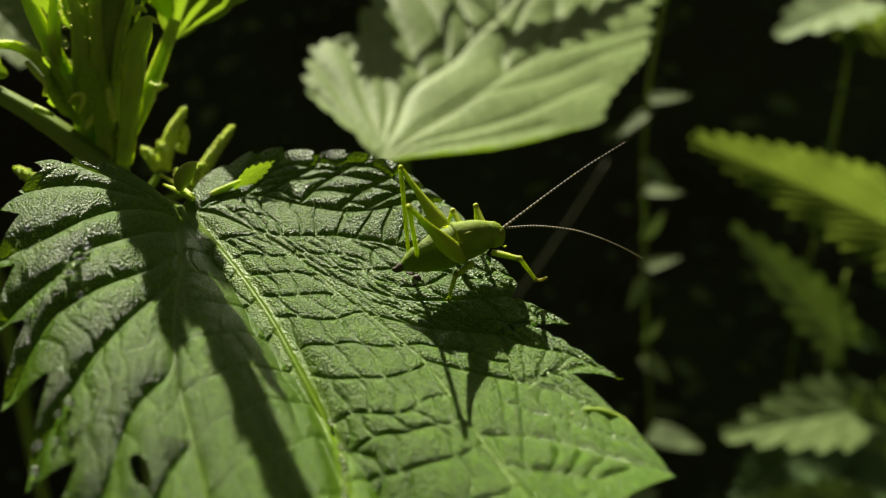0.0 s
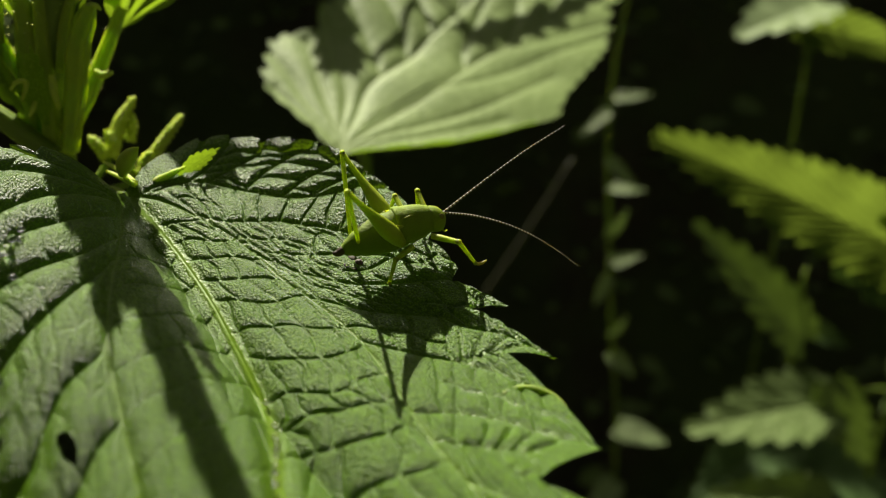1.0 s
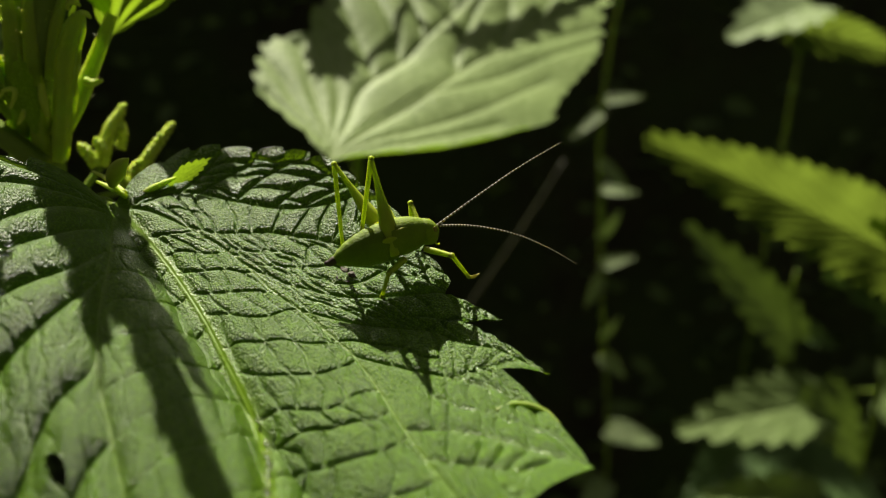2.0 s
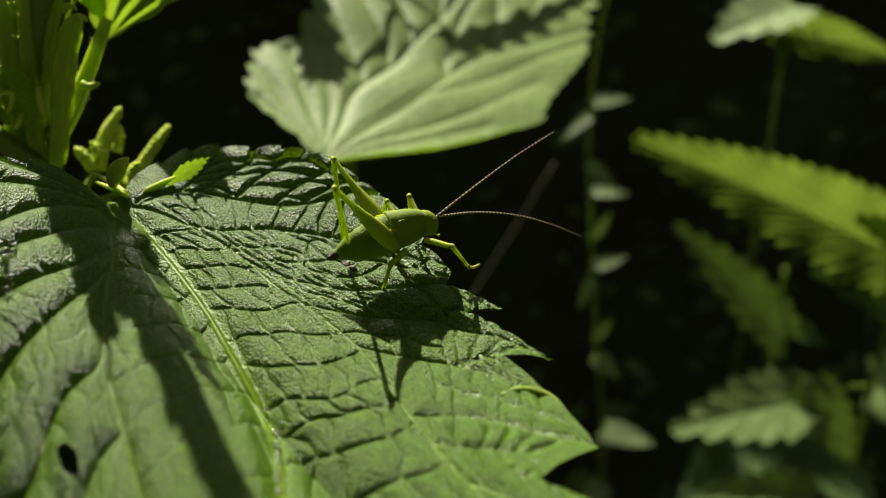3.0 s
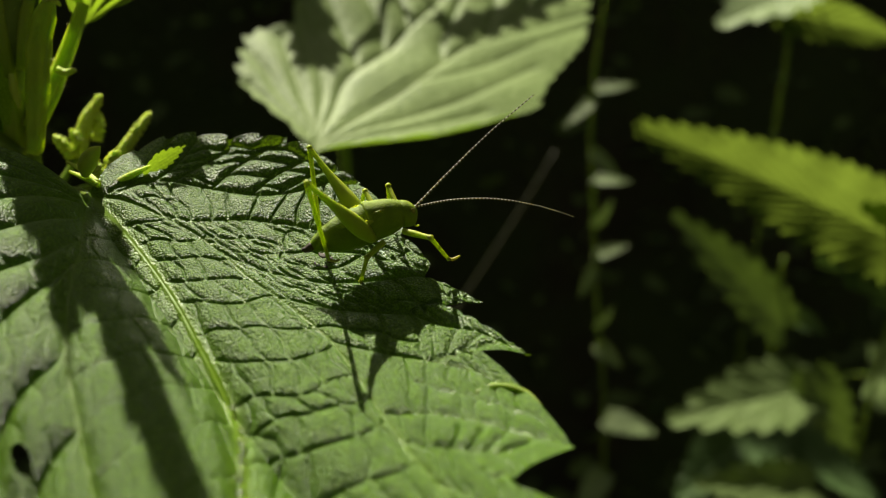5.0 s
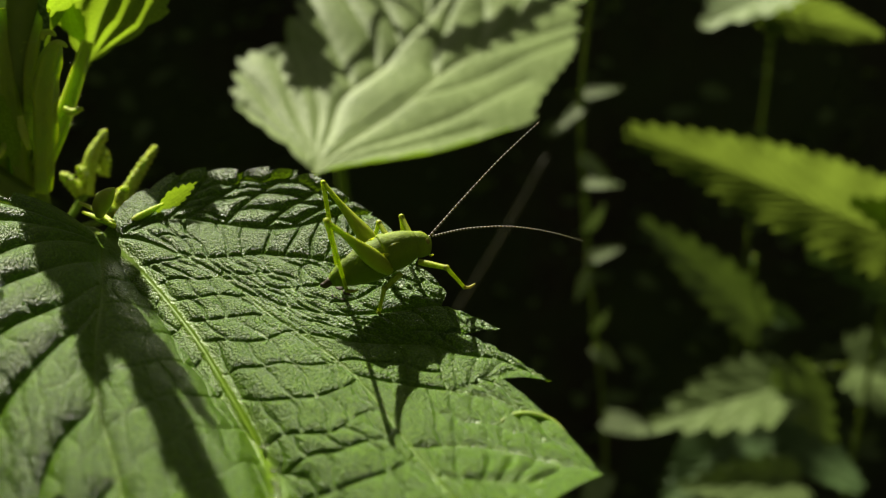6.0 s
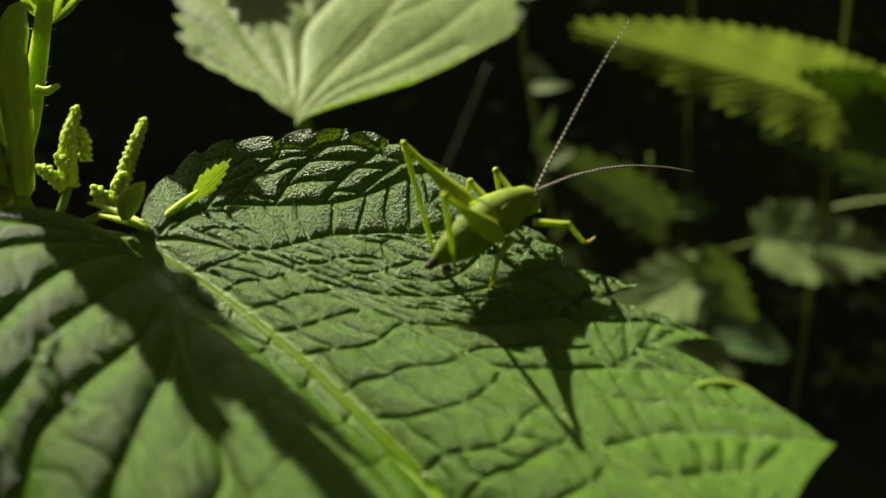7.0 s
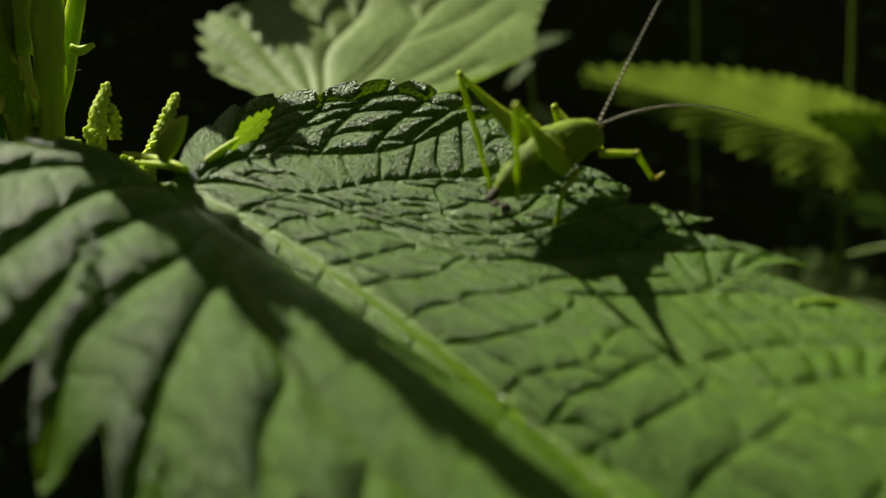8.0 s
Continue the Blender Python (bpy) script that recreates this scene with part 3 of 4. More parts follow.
def wedge_leaf(base, tip, width, normal, seed, label="", name="young_leaf", fold=0.35, material=None, thin=0.05):
    """A young blade, smooth and wedge-shaped at its base, with a few teeth beyond its middle."""
    along = Vector(tip) - Vector(base)
    n, h = along.length, width / 2
    tips = [(0.1 * n, 0.3 * h, 0.3, 0.01), (0.28 * n, 0.72 * h, 0.3, 0.02), (0.45 * n, h, 0.2, 0.2), (0.6 * n, 0.92 * h, 0.2, 0.3), (0.75 * n, 0.68 * h, 0.2, 0.3), (0.88 * n, 0.36 * h, 0.2, 0.3)]
    main = [np.array([(0, 0), (n, 0)], float)] + [np.array([(0, 0), (0.3 * n, k * h * s), (0.7 * n, k * h * s * 1.2)]) for k in (1, -1) for s in (0.3, 0.6)]
    shape = leaf_shape(tips, [(t[0], -t[1], *t[2:]) for t in tips], (n, 0.0), (0.45 * n, 0.0), lambda x, y: fold * np.sqrt(y * y + 0.01) + 0.04 * np.sin(3 * x + seed), main, [], 26, 1, lambda x, y: (0.004 + 0.05 * thin) * width, 0.0, 0.0, 0.06 * width, seed, None, thin)
    return leaf_part(name, shape, material or FRESH, nettle, HOME @ basis(base, along, normal), label)


def young_leaf(base, tip, width, normal, material, seed, parent=None, home=None, name="young_leaf", fold=0.7, teeth=9, puff=0.05, label="", rows=30, droop=0.05, wave=0.0):
    """A leaf from its stalk to its tip."""
    along = Vector(tip) - Vector(base)
    shape = common_leaf(along.length, width, teeth, fold, droop, puff, rows, seed, wave)
    return leaf_part(name, shape, material, parent or nettle, (home or HOME) @ basis(base, along, normal), label)


# the shoot: thick young leaf stalks that rise close together round the stem
for points, radii in (
    ([(-6.20, 12.60, -3.60), (-6.02, 12.60, -2.62), (-5.91, 12.60, -1.88), (-5.91, 12.70, -1.26), (-6.06, 12.90, -0.57)], [0.19, 0.23, 0.23, 0.19, 0.15]),
    ([(-5.76, 12.50, -3.58), (-5.64, 12.50, -2.41), (-5.55, 12.50, -1.50), (-5.43, 12.50, -0.56)], [0.18, 0.2, 0.18, 0.16]),
    ([(-6.07, 12.50, -2.60), (-6.26, 12.50, -1.86), (-6.51, 12.60, -1.25), (-6.79, 12.80, -0.57)], [0.15, 0.16, 0.14, 0.11]),
    ([(-5.67, 12.30, -3.52), (-6.35, 12.20, -2.84), (-7.09, 12.10, -2.26), (-7.75, 12.00, -1.87)], [0.21, 0.19, 0.15, 0.13]),
    ([(-6.00, 12.20, -2.45), (-6.31, 12.10, -1.76), (-6.66, 12.10, -1.49), (-7.15, 12.20, -1.45)], [0.11, 0.12, 0.09, 0.06]),
    ([(-5.34, 12.40, -2.12), (-5.16, 12.50, -1.33), (-4.87, 12.60, -0.56)], [0.11, 0.13, 0.11]),
    ([(-6.29, 12.40, -2.03), (-6.27, 12.50, -1.33), (-6.16, 12.60, -0.65)], [0.09, 0.11, 0.09]),
    ([(-5.39, 12.40, -3.06), (-5.10, 12.60, -2.53), (-4.92, 12.80, -2.14), (-4.69, 13.00, -1.61), (-4.49, 13.10, -1.16)], [0.17, 0.17, 0.14, 0.12, 0.10]),
):
    rod("petiole", points, [0.88 * r for r in radii], STEM if points[-1][0] < -7.5 else YOUNG, nettle, HOME, "", 30, 8, None, 0.1)
wedge_leaf((-5.55, 12.1, -2.9), (-5.5, 11.9, -1.6), 0.5, (0.0, -0.95, 0.1), 63, "", "young_leaf", 0.6)
wedge_leaf((-5.9, 12.2, -2.7), (-6.25, 12.0, -1.6), 0.5, (-0.3, -0.95, 0.1), 64, "", "young_leaf", 0.6)
rod("leaf_bud", [(-5.41, 12.36, -3.42), (-5.08, 12.16, -2.43), (-4.87, 12.06, -1.7), (-4.62, 11.98, -1.2), (-4.46, 11.94, -1.03)], [0.12, 0.16, 0.17, 0.13, 0.03], YOUNG, nettle, HOME, "fat folded leaf bud", 30, 8, lambda t: 1 + 0.05 * math.sin(30 * t), 0.12)
# small pale stipules that curl off the stalks, and two curls for glints on buds
for points, radii in (
    ([(-4.81, 12.40, -2.12), (-4.70, 12.40, -2.17), (-4.52, 12.40, -2.12)], [0.06, 0.06, 0.03]),
    ([(-5.89, 11.80, -2.30), (-5.76, 11.75, -2.18), (-5.63, 11.75, -2.16), (-5.62, 11.75, -2.25), (-5.75, 11.80, -2.46)], [0.02, 0.03, 0.04, 0.04, 0.02]),
    ([(-5.22, 11.80, -2.08), (-5.21, 11.75, -2.31), (-5.20, 11.80, -2.59)], [0.04, 0.06, 0.03]),
    ([(-5.60, 11.90, -2.50), (-5.62, 11.85, -2.60), (-5.73, 11.90, -2.73)], [0.03, 0.04, 0.02]),
    ([(-6.52, 12.00, -1.70), (-6.33, 11.90, -1.90), (-6.24, 11.90, -2.03), (-6.36, 12.00, -2.23)], [0.04, 0.05, 0.04, 0.02]),
    ([(-6.48, 11.90, -2.39), (-6.34, 11.88, -2.45), (-6.21, 11.90, -2.51)], [0.05, 0.05, 0.03]),
    # these two curls are shaped in place of white glints at the bud tips
    ([(-4.62, 12.0, -1.12), (-4.53, 11.95, -1.05), (-4.44, 11.95, -1.06), (-4.4, 12.0, -1.12)], [0.03, 0.045, 0.045, 0.02]),
    ([(-4.86, 12.3, -1.02), (-4.8, 12.27, -0.93), (-4.7, 12.27, -0.92), (-4.65, 12.3, -0.98)], [0.03, 0.045, 0.045, 0.02]),
    ([(-4.26, 10.90, -3.21), (-3.93, 10.60, -3.25), (-3.58, 10.20, -3.33)], [0.02, 0.04, 0.05]),
    ([(-4.11, 10.60, -3.27), (-3.79, 10.30, -3.28), (-3.53, 10.10, -3.33)], [0.02, 0.04, 0.04]),
):
    rod("stipule", points, radii, FLOWER, nettle, HOME, "", 8, 6)
# blades at the top of the shoot, then unseen ones added above to throw the long shadow
for n, (base, tip, width, normal) in enumerate((
    ((-5.91, 13.00, -1.56), (-6.15, 13.40, 0.19), 1.1, (-0.3, -0.95, 0.1)),
    ((-5.75, 13.10, -1.48), (-5.38, 13.40, 0.10), 0.9, (0.2, -0.95, 0.1)),
    ((-6.73, 12.80, -0.74), (-7.30, 13.20, 0.77), 1.3, (-0.2, -0.9, 0.2)),
    ((-4.92, 12.60, -0.73), (-4.17, 12.60, 0.50), 0.9, (0.3, -0.9, 0.1)),
    ((-7.05, 12.30, -1.97), (-8.13, 12.30, -1.57), 0.9, (0.0, -0.6, 0.8)),
    ((-7.06, 12.20, -1.47), (-8.04, 12.00, -1.27), 1.0, (0.0, -0.5, 0.85)),
    ((-6.24, 12.60, -1.07), (-6.49, 12.90, 0.02), 0.7, (-0.2, -0.95, 0.1)),
    ((-5.8, 12.9, -1.9), (-4.95, 14.6, 1.2), 1.2, (0.1, -0.9, 0.4)),
    ((-5.95, 13.2, -1.7), (-6.1, 14.3, 1.1), 1.0, (-0.1, -0.9, 0.4)),
    ((-4.66, 13.4, -1.25), (-5.02, 13.7, -0.4), 0.42, (0.1, -0.9, 0.3)),
)):
    wedge_leaf(base, tip, width, normal, 20 + n)
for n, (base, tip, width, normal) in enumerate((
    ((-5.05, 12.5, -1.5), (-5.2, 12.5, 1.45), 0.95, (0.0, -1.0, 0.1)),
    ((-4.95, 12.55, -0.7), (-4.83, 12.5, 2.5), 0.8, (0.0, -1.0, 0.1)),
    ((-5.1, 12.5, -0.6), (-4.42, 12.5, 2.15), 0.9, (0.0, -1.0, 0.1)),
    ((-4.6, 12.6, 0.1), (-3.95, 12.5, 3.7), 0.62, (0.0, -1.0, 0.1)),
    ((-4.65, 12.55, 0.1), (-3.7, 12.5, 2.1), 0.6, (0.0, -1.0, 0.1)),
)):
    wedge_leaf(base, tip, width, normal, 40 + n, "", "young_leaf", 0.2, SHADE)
wedge_leaf((-4.64, 13.3, -1.5), (-3.75, 14.3, 0.7), 2.4, (-0.1, -0.9, 0.4), 31, "bright leaf that the sun shines through", "leaf", 0.15, None, 0.7)
young_leaf((-8.5, 12.1, -1.6), (-14.5, 11.5, -0.5), 5.0, (0.0, -0.4, 0.9), LEAF, 32, fold=0.25, teeth=13, puff=0.1, rows=40, name="leaf")
rod("petiole", [(-7.7, 12.0, -1.9), (-8.1, 12.05, -1.72), (-8.6, 12.1, -1.58)], [0.13, 0.12, 0.1], STEM, nettle, HOME)
# rod and wedge added in place of the large leaf's own base margin
rod("petiole", [(-3.5, 10.25, -3.43), (-3.3, 10.38, -3.33), (-3.1, 10.48, -3.25), (-2.95, 10.55, -3.19)], [0.04, 0.05, 0.042, 0.02], FLOWER, nettle, HOME, "pale rod for the vein along the large leaf's base margin", 8)

wedge_leaf((-3.08, 10.58, -3.31), (-2.5, 10.85, -2.97), 0.25, (0.05, -0.93, 0.25), 33, "bright wedge in place of the large leaf's sunlit base margin", "young_leaf", 0.15)
rod("leaf_bud", [(-3.75, 10.25, -3.22), (-3.66, 10.16, -3.04), (-3.5, 10.05, -2.86), (-3.38, 10.0, -2.76)], [0.06, 0.12, 0.09, 0.01], FLOWER, nettle, HOME, "pale pointed bud", 10)

# ---- the pale leaf behind ----
behind = thing("nettle_plant", "nettle with a broad pale leaf lit from above", "plant", Matrix.Translation(W(-1.0, 18.6, -EYE)))
BACK = behind.matrix_basis.inverted()
PALE_AT = basis((-1.59, 18.63, -5.13), (0.6453, 0.7315, 0.2204), (0.032, -0.4771, 0.8782))


def pale_leaf():
    """A broad leaf, seen low over its face; the sun rakes over its panels."""
    wide = [(0.2, 1.1, 0.3, 0.02), (0.38, 2.16, 0.3, 0.02), (0.5, 2.95, 0.3, 0.03), (0.67, 3.63, 0.2, 0.2), (1.05, 4.2, 0.2, 0.3), (1.7, 4.78, 0.2, 0.3), (2.3, 5.25, 0.2, 0.35), (2.95, 5.3, 0.2, 0.3), (3.5, 4.95, 0.2, 0.3), (4.65, 5.45, 0.2, 0.4), (5.5, 5.9, 0.2, 0.4), (6.4, 6.35, 0.2, 0.4), (7.25, 6.2, 0.2, 0.4), (8.0, 5.7, 0.2, 0.4), (8.6, 5.2, 0.2, 0.4), (9.3, 4.85, 0.2, 0.4), (10.2, 4.3, 0.2, 0.4), (11.0, 3.75), (12.0, 3.1), (13.0, 2.5), (14.0, 1.9), (15.2, 1.1)]
    narrow = [(0.7, -0.62, 0.3, 0.01), (1.37, -1.13, 0.3, 0.01), (2.53, -1.83, 0.3, 0.01), (3.8, -2.33, 0.3, 0.02), (5.1, -2.69, 0.3, 0.03), (6.42, -2.82, 0.05, 0.2), (7.3, -2.40, 0.2, 0.06), (8.1, -2.23, 0.2, 0.06), (8.9, -2.09, 0.2, 0.07), (9.6, -2.01, 0.2, 0.1), (10.3, -1.88, 0.2, 0.15), (11.0, -1.69, 0.2, 0.2), (11.6, -1.41, 0.2, 0.3), (12.4, -1.13, 0.2, 0.3), (13.4, -0.51), (14.8, -0.11)]
    apex = (16.4, 0.3)
    mid = spline([(0, 0), (0.58, 0.15), (2.3, 0.28), (4.1, 0.3), (6.8, 0.58), (8.1, 0.5), (11.0, 0.6), (14.0, 0.45), apex], 6)
    main = [mid, spline([(0.05, 0.05), (0.6, 0.4), (1.6, 0.95), (3.05, 1.75), (5.0, 2.0), (6.65, 2.42), (8.7, 2.9), (10.5, 3.4)], 5), spline([(0.1, -0.02), (1.24, -0.1), (2.98, -0.62), (4.98, -1.16), (7.9, -1.51)], 5), spline([(0.02, 0.08), (0.5, 0.45), (1.31, 1.76), (2.28, 3.2), (3.2, 4.6)], 5), spline([(0.03, 0.08), (1.0, 0.9), (2.2, 1.9), (3.1, 3.2), (4.4, 5.2)], 5)]
    branches = [[(0.4, -0.1), (1.5, -0.5), (2.52, -1.0), (4.79, -1.92)], [(5.9, 0.5), (6.8, 1.3), (8.4, 2.0), (9.6, 2.6), (11.5, 3.3)], [(3.6, 1.85), (4.5, 3.2), (5.4, 4.7), (6.3, 6.1)], [(4.9, 1.98), (6.0, 3.2), (7.0, 4.9), (7.6, 5.8)], [(6.5, 2.4), (7.6, 3.6), (8.6, 5.0)], [(8.6, 2.85), (9.4, 3.5), (10.2, 4.2)], [(8.0, 0.5), (9.8, 1.3), (12.0, 2.8)], [(10.5, 0.6), (12.0, 1.2), (13.8, 1.9)], [(4.5, 0.32), (6.5, -0.35), (9.0, -0.75), (11.4, -1.2)], [(7.5, 0.5), (9.5, 0.0), (12.3, -0.7)], [(0.6, 0.75), (1.0, 2.2), (1.6, 3.6), (1.9, 4.8)], [(0.4, 0.5), (0.6, 1.8), (0.75, 3.3)]]

    def surface(x, y):
        p, m = np.maximum(y, 0), np.maximum(-y, 0)
        rim = np.maximum(m - np.interp(x, [0.0, 0.7, 1.4, 2.5, 3.8, 5.1, 6.4, 9.0, 16.0], [0.0, 0.42, 0.9, 1.58, 2.08, 2.5, 3.3, 3.3, 3.3]), 0)
        return 0.13 * np.maximum(p - 2.0, 0) * np.clip((x - 3.0) / 1.5, 0, 1) + 0.03 * np.sin(1.6 * x + y) + 1.1 * rim

    return leaf_shape(wide, narrow, apex, (4.6, 0.9), surface, main, [spline(b, 5) for b in branches], 110, 3, lambda x, y: np.where(y > 0.6, 0.11, 0.06), 0.5, 0.008, 0.28, 8, None, 1.6)


leaf_part("leaf", pale_leaf(), PALE, behind, BACK @ PALE_AT, "broad pale green leaf with deep veins")
rod("stem", [(-1.0, 18.6, -60), (-1.1, 18.6, -30), (-1.3, 18.55, -12), (-1.5, 18.5, -7), (-1.59, 18.6, -5.15)], [0.3, 0.28, 0.2, 0.12, 0.09], STEM, behind, BACK)
# two unseen leaves added higher up, between it and the sun, to shade it
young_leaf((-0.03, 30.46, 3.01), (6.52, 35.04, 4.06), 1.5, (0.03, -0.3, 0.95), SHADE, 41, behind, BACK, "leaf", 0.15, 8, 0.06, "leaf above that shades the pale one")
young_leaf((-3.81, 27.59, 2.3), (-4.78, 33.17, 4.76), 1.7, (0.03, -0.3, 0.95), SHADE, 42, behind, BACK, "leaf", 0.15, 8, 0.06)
rod("stem", [(-1.1, 18.6, -20), (-1.2, 23.0, -11), (-1.6, 28.0, -2.6), (-0.6, 29.5, 2.0)], [0.2, 0.2, 0.18, 0.1], STEM, behind, BACK)
rod("petiole", [(-1.3, 28.5, -0.6), (0.4, 29.8, 1.6), (-0.03, 30.46, 3.01)], [0.08, 0.07, 0.06], STEM, behind, BACK)
rod("petiole", [(-0.8, 29.1, 1.3), (-2.0, 27.99, 1.61), (-3.81, 27.59, 2.3)], [0.08, 0.07, 0.06], STEM, behind, BACK)

# ---- plants in the background ----
def backdrop_plant(label, stem, radius, leaves, material=STEM, name="nettle_plant", category="plant"):
    root = Matrix.Translation(W(*stem[0]))
    home = root.inverted()
    plant = thing(name, label, category, root)
    rod("stem", stem, [radius * (1 - 0.1 * k) for k in range(len(stem))], material, plant, home)
    for n, (base, tip, width, normal, skin, teeth) in enumerate(leaves):
        young_leaf(base, tip, width, normal, skin, 50 + n, plant, home, "leaf", 0.2, teeth, 0.05, "", 30, 0.04, 0.03)
        near = min(spline(stem, 8), key=lambda p: np.linalg.norm(p - np.array(base) + (0, 0, 2)))
        rod("petiole", [tuple(near), tuple((near + np.array(base)) / 2 + (0, 0, 0.3)), base], [0.12, 0.1, 0.09], material, plant, home)
    return plant


THROUGH = (0.1, -0.88, 0.45)
backdrop_plant("nettle whose leaves glow with sunlight from behind", [(29, 38, -60), (28.5, 37.5, -30), (28, 37, -14), (27.5, 37, -6), (27, 37, 2)], 0.16, [
    ((27.5, 33, -15.2), (12.0, 35.5, -8.3), 5.2, THROUGH, GLOW, 22),
    ((31.0, 33.5, -16.2), (22.6, 33, -11.9), 3.6, (0.0, -0.85, 0.5), GLOW, 14),
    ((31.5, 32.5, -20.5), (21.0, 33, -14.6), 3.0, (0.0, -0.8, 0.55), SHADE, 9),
])
backdrop_plant("tall nettle with one pale and one glowing leaf", [(25, 47.5, -60), (24.8, 47.2, -30), (24.6, 47, -12), (24.5, 47, -2)], 0.13, [
    ((23.8, 45.2, -2.9), (18.4, 43.3, -4.5), 4.8, (0.0, -0.35, 0.93), WEED, 6),
    ((22.9, 45.2, -4.2), (30.0, 44, -5.6), 3.0, THROUGH, GLOW, 13),
])
shaded = backdrop_plant("shaded nettle with broad dull leaves", [(25, 42, -60), (24.6, 41.6, -40), (24.2, 41.2, -26), (23.8, 41, -18)], 0.16, [
    ((24.0, 40, -22.4), (17.4, 42.5, -15.4), 4.0, (-0.1, -0.62, 0.78), DULL, 9),
    ((25.4, 38.2, -25.6), (16.0, 36.2, -25.9), 5.0, (0.05, -0.5, 0.86), DULL, 8),
    ((25.0, 38.2, -24.4), (27.4, 36.0, -28.9), 3.2, (-0.35, -0.75, 0.55), DULL, 7),
    ((30.0, 39.5, -25.6), (38.0, 36.5, -28.2), 6.4, (0.0, -0.55, 0.82), DULL, 8),
    ((25.4, 36.0, -31.2), (17.4, 34.4, -29.2), 3.4, (0.0, -0.6, 0.8), DULL, 9),
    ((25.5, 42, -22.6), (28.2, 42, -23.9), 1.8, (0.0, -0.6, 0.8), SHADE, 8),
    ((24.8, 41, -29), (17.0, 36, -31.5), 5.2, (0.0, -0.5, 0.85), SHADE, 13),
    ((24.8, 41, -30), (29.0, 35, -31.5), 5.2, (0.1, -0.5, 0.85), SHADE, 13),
])
backdrop_plant("thin weed stem set with small narrow leaves", [(13.8, 40, -60), (13.3, 40, -33), (11.6, 40, -18), (10.7, 40, -7.5), (11.8, 40, 3)], 0.13, [
    ((10.8, 40, -8.2), (9.0, 39, -9.3), 0.8, (0.0, -0.5, 0.9), WEED, 6),
    ((10.8, 40, -7.6), (12.8, 39.5, -7.2), 0.9, (0.0, -0.6, 0.8), WEED, 6),
    ((10.9, 40, -11.0), (12.4, 39, -12.4), 1.0, (0.2, -0.7, 0.7), WEED, 6),
    ((11.1, 40, -12.6), (12.9, 39, -12.4), 0.9, (0.0, -0.6, 0.8), WEED, 6),
    ((11.3, 40, -15.4), (12.0, 39, -13.6), 0.9, (0.3, -0.9, 0.3), WEED, 6),
    ((11.5, 40, -17.2), (13.1, 39, -16.2), 0.9, (0.0, -0.7, 0.7), WEED, 6),
    ((11.6, 40, -18.0), (10.6, 39, -19.4), 0.9, (0.0, -0.8, 0.6), WEED, 6),
    ((12.0, 40, -22.0), (12.6, 39, -20.2), 0.7, (0.2, -0.9, 0.3), WEED, 6),
    ((12.1, 40, -23.2), (13.4, 39, -24.2), 1.2, (0.0, -0.8, 0.6), WEED, 6),
    ((13.0, 40, -28.6), (15.8, 38.5, -28.6), 1.8, (0.0, -0.6, 0.8), WEED, 8),
    ((13.3, 40, -32.8), (11.2, 38, -34.0), 1.9, (0.0, -0.6, 0.8), WEED, 8),
], STEM, "weed")
dry = thing("dry_stalk", "thin dry stalk leaning in the shade, its straw colour darkened for it", "stalk", Matrix.Translation(W(-14, 44, -EYE)))
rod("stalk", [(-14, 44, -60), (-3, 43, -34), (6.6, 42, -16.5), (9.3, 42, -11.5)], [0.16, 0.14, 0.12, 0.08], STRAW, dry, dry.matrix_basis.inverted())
far_left = backdrop_plant("nettle with a pale leaf behind the flowering shoot", [(-16, 23.5, -60), (-15.5, 23.2, -25), (-15, 23, -8), (-14.8, 23, 1)], 0.28, [
    ((-14.0, 22.8, -0.6), (-10.4, 20.6, -3.1), 3.4, (0.1, -0.5, 0.85), PALE, 10),
])


def undergrowth():
    """Small dark leaves scattered over the bank: too many to count."""
    rng = random.Random(7)
    verts, faces = [], []
    for _ in range(1500):
        x, y = rng.uniform(-0.5, 0.95), rng.uniform(0.55, 1.15)
        s = min(max((y - 0.62 + 0.05 * math.sin(3 * x)) / 0.62, 0), 1)
        at = Vector((x, y, 1.22 * s * s * (3 - 2 * s) + rng.uniform(0.0, 0.06)))
        turn = Euler((rng.uniform(-0.3, 1.2), rng.uniform(-0.5, 0.5), rng.uniform(0, 6.3))).to_matrix()
        size, k = rng.uniform(0.012, 0.035), len(verts)
        for u, v, w in ((0, 0, 0), (0.35, 0.28, 0.06), (0.75, 0.2, 0.03), (1.1, 0, -0.12), (0.75, -0.2, 0.03), (0.35, -0.28, 0.06), (0.55, 0, -0.02)):
            verts.append(tuple(at + turn @ Vector((u, v, w)) * size))
        faces += [(k, k + 1, k + 6), (k + 1, k + 2, k + 6), (k + 2, k + 3, k + 6), (k + 3, k + 4, k + 6), (k + 4, k + 5, k + 6), (k + 5, k, k + 6)]
    return tagged(new("undergrowth", mesh_of("undergrowth", verts, faces, DULL)), "dark small leaves covering the shaded bank", "undergrowth", kind="stuff")


undergrowth()

# ---- small details ----
def on_blade(x, y, lift=0.0):
    """A place on the large leaf, in the world."""
    return BLADE @ (Vector((x, y, float(blade_surface(np.array(x), np.array(y))) + lift)) * CM)


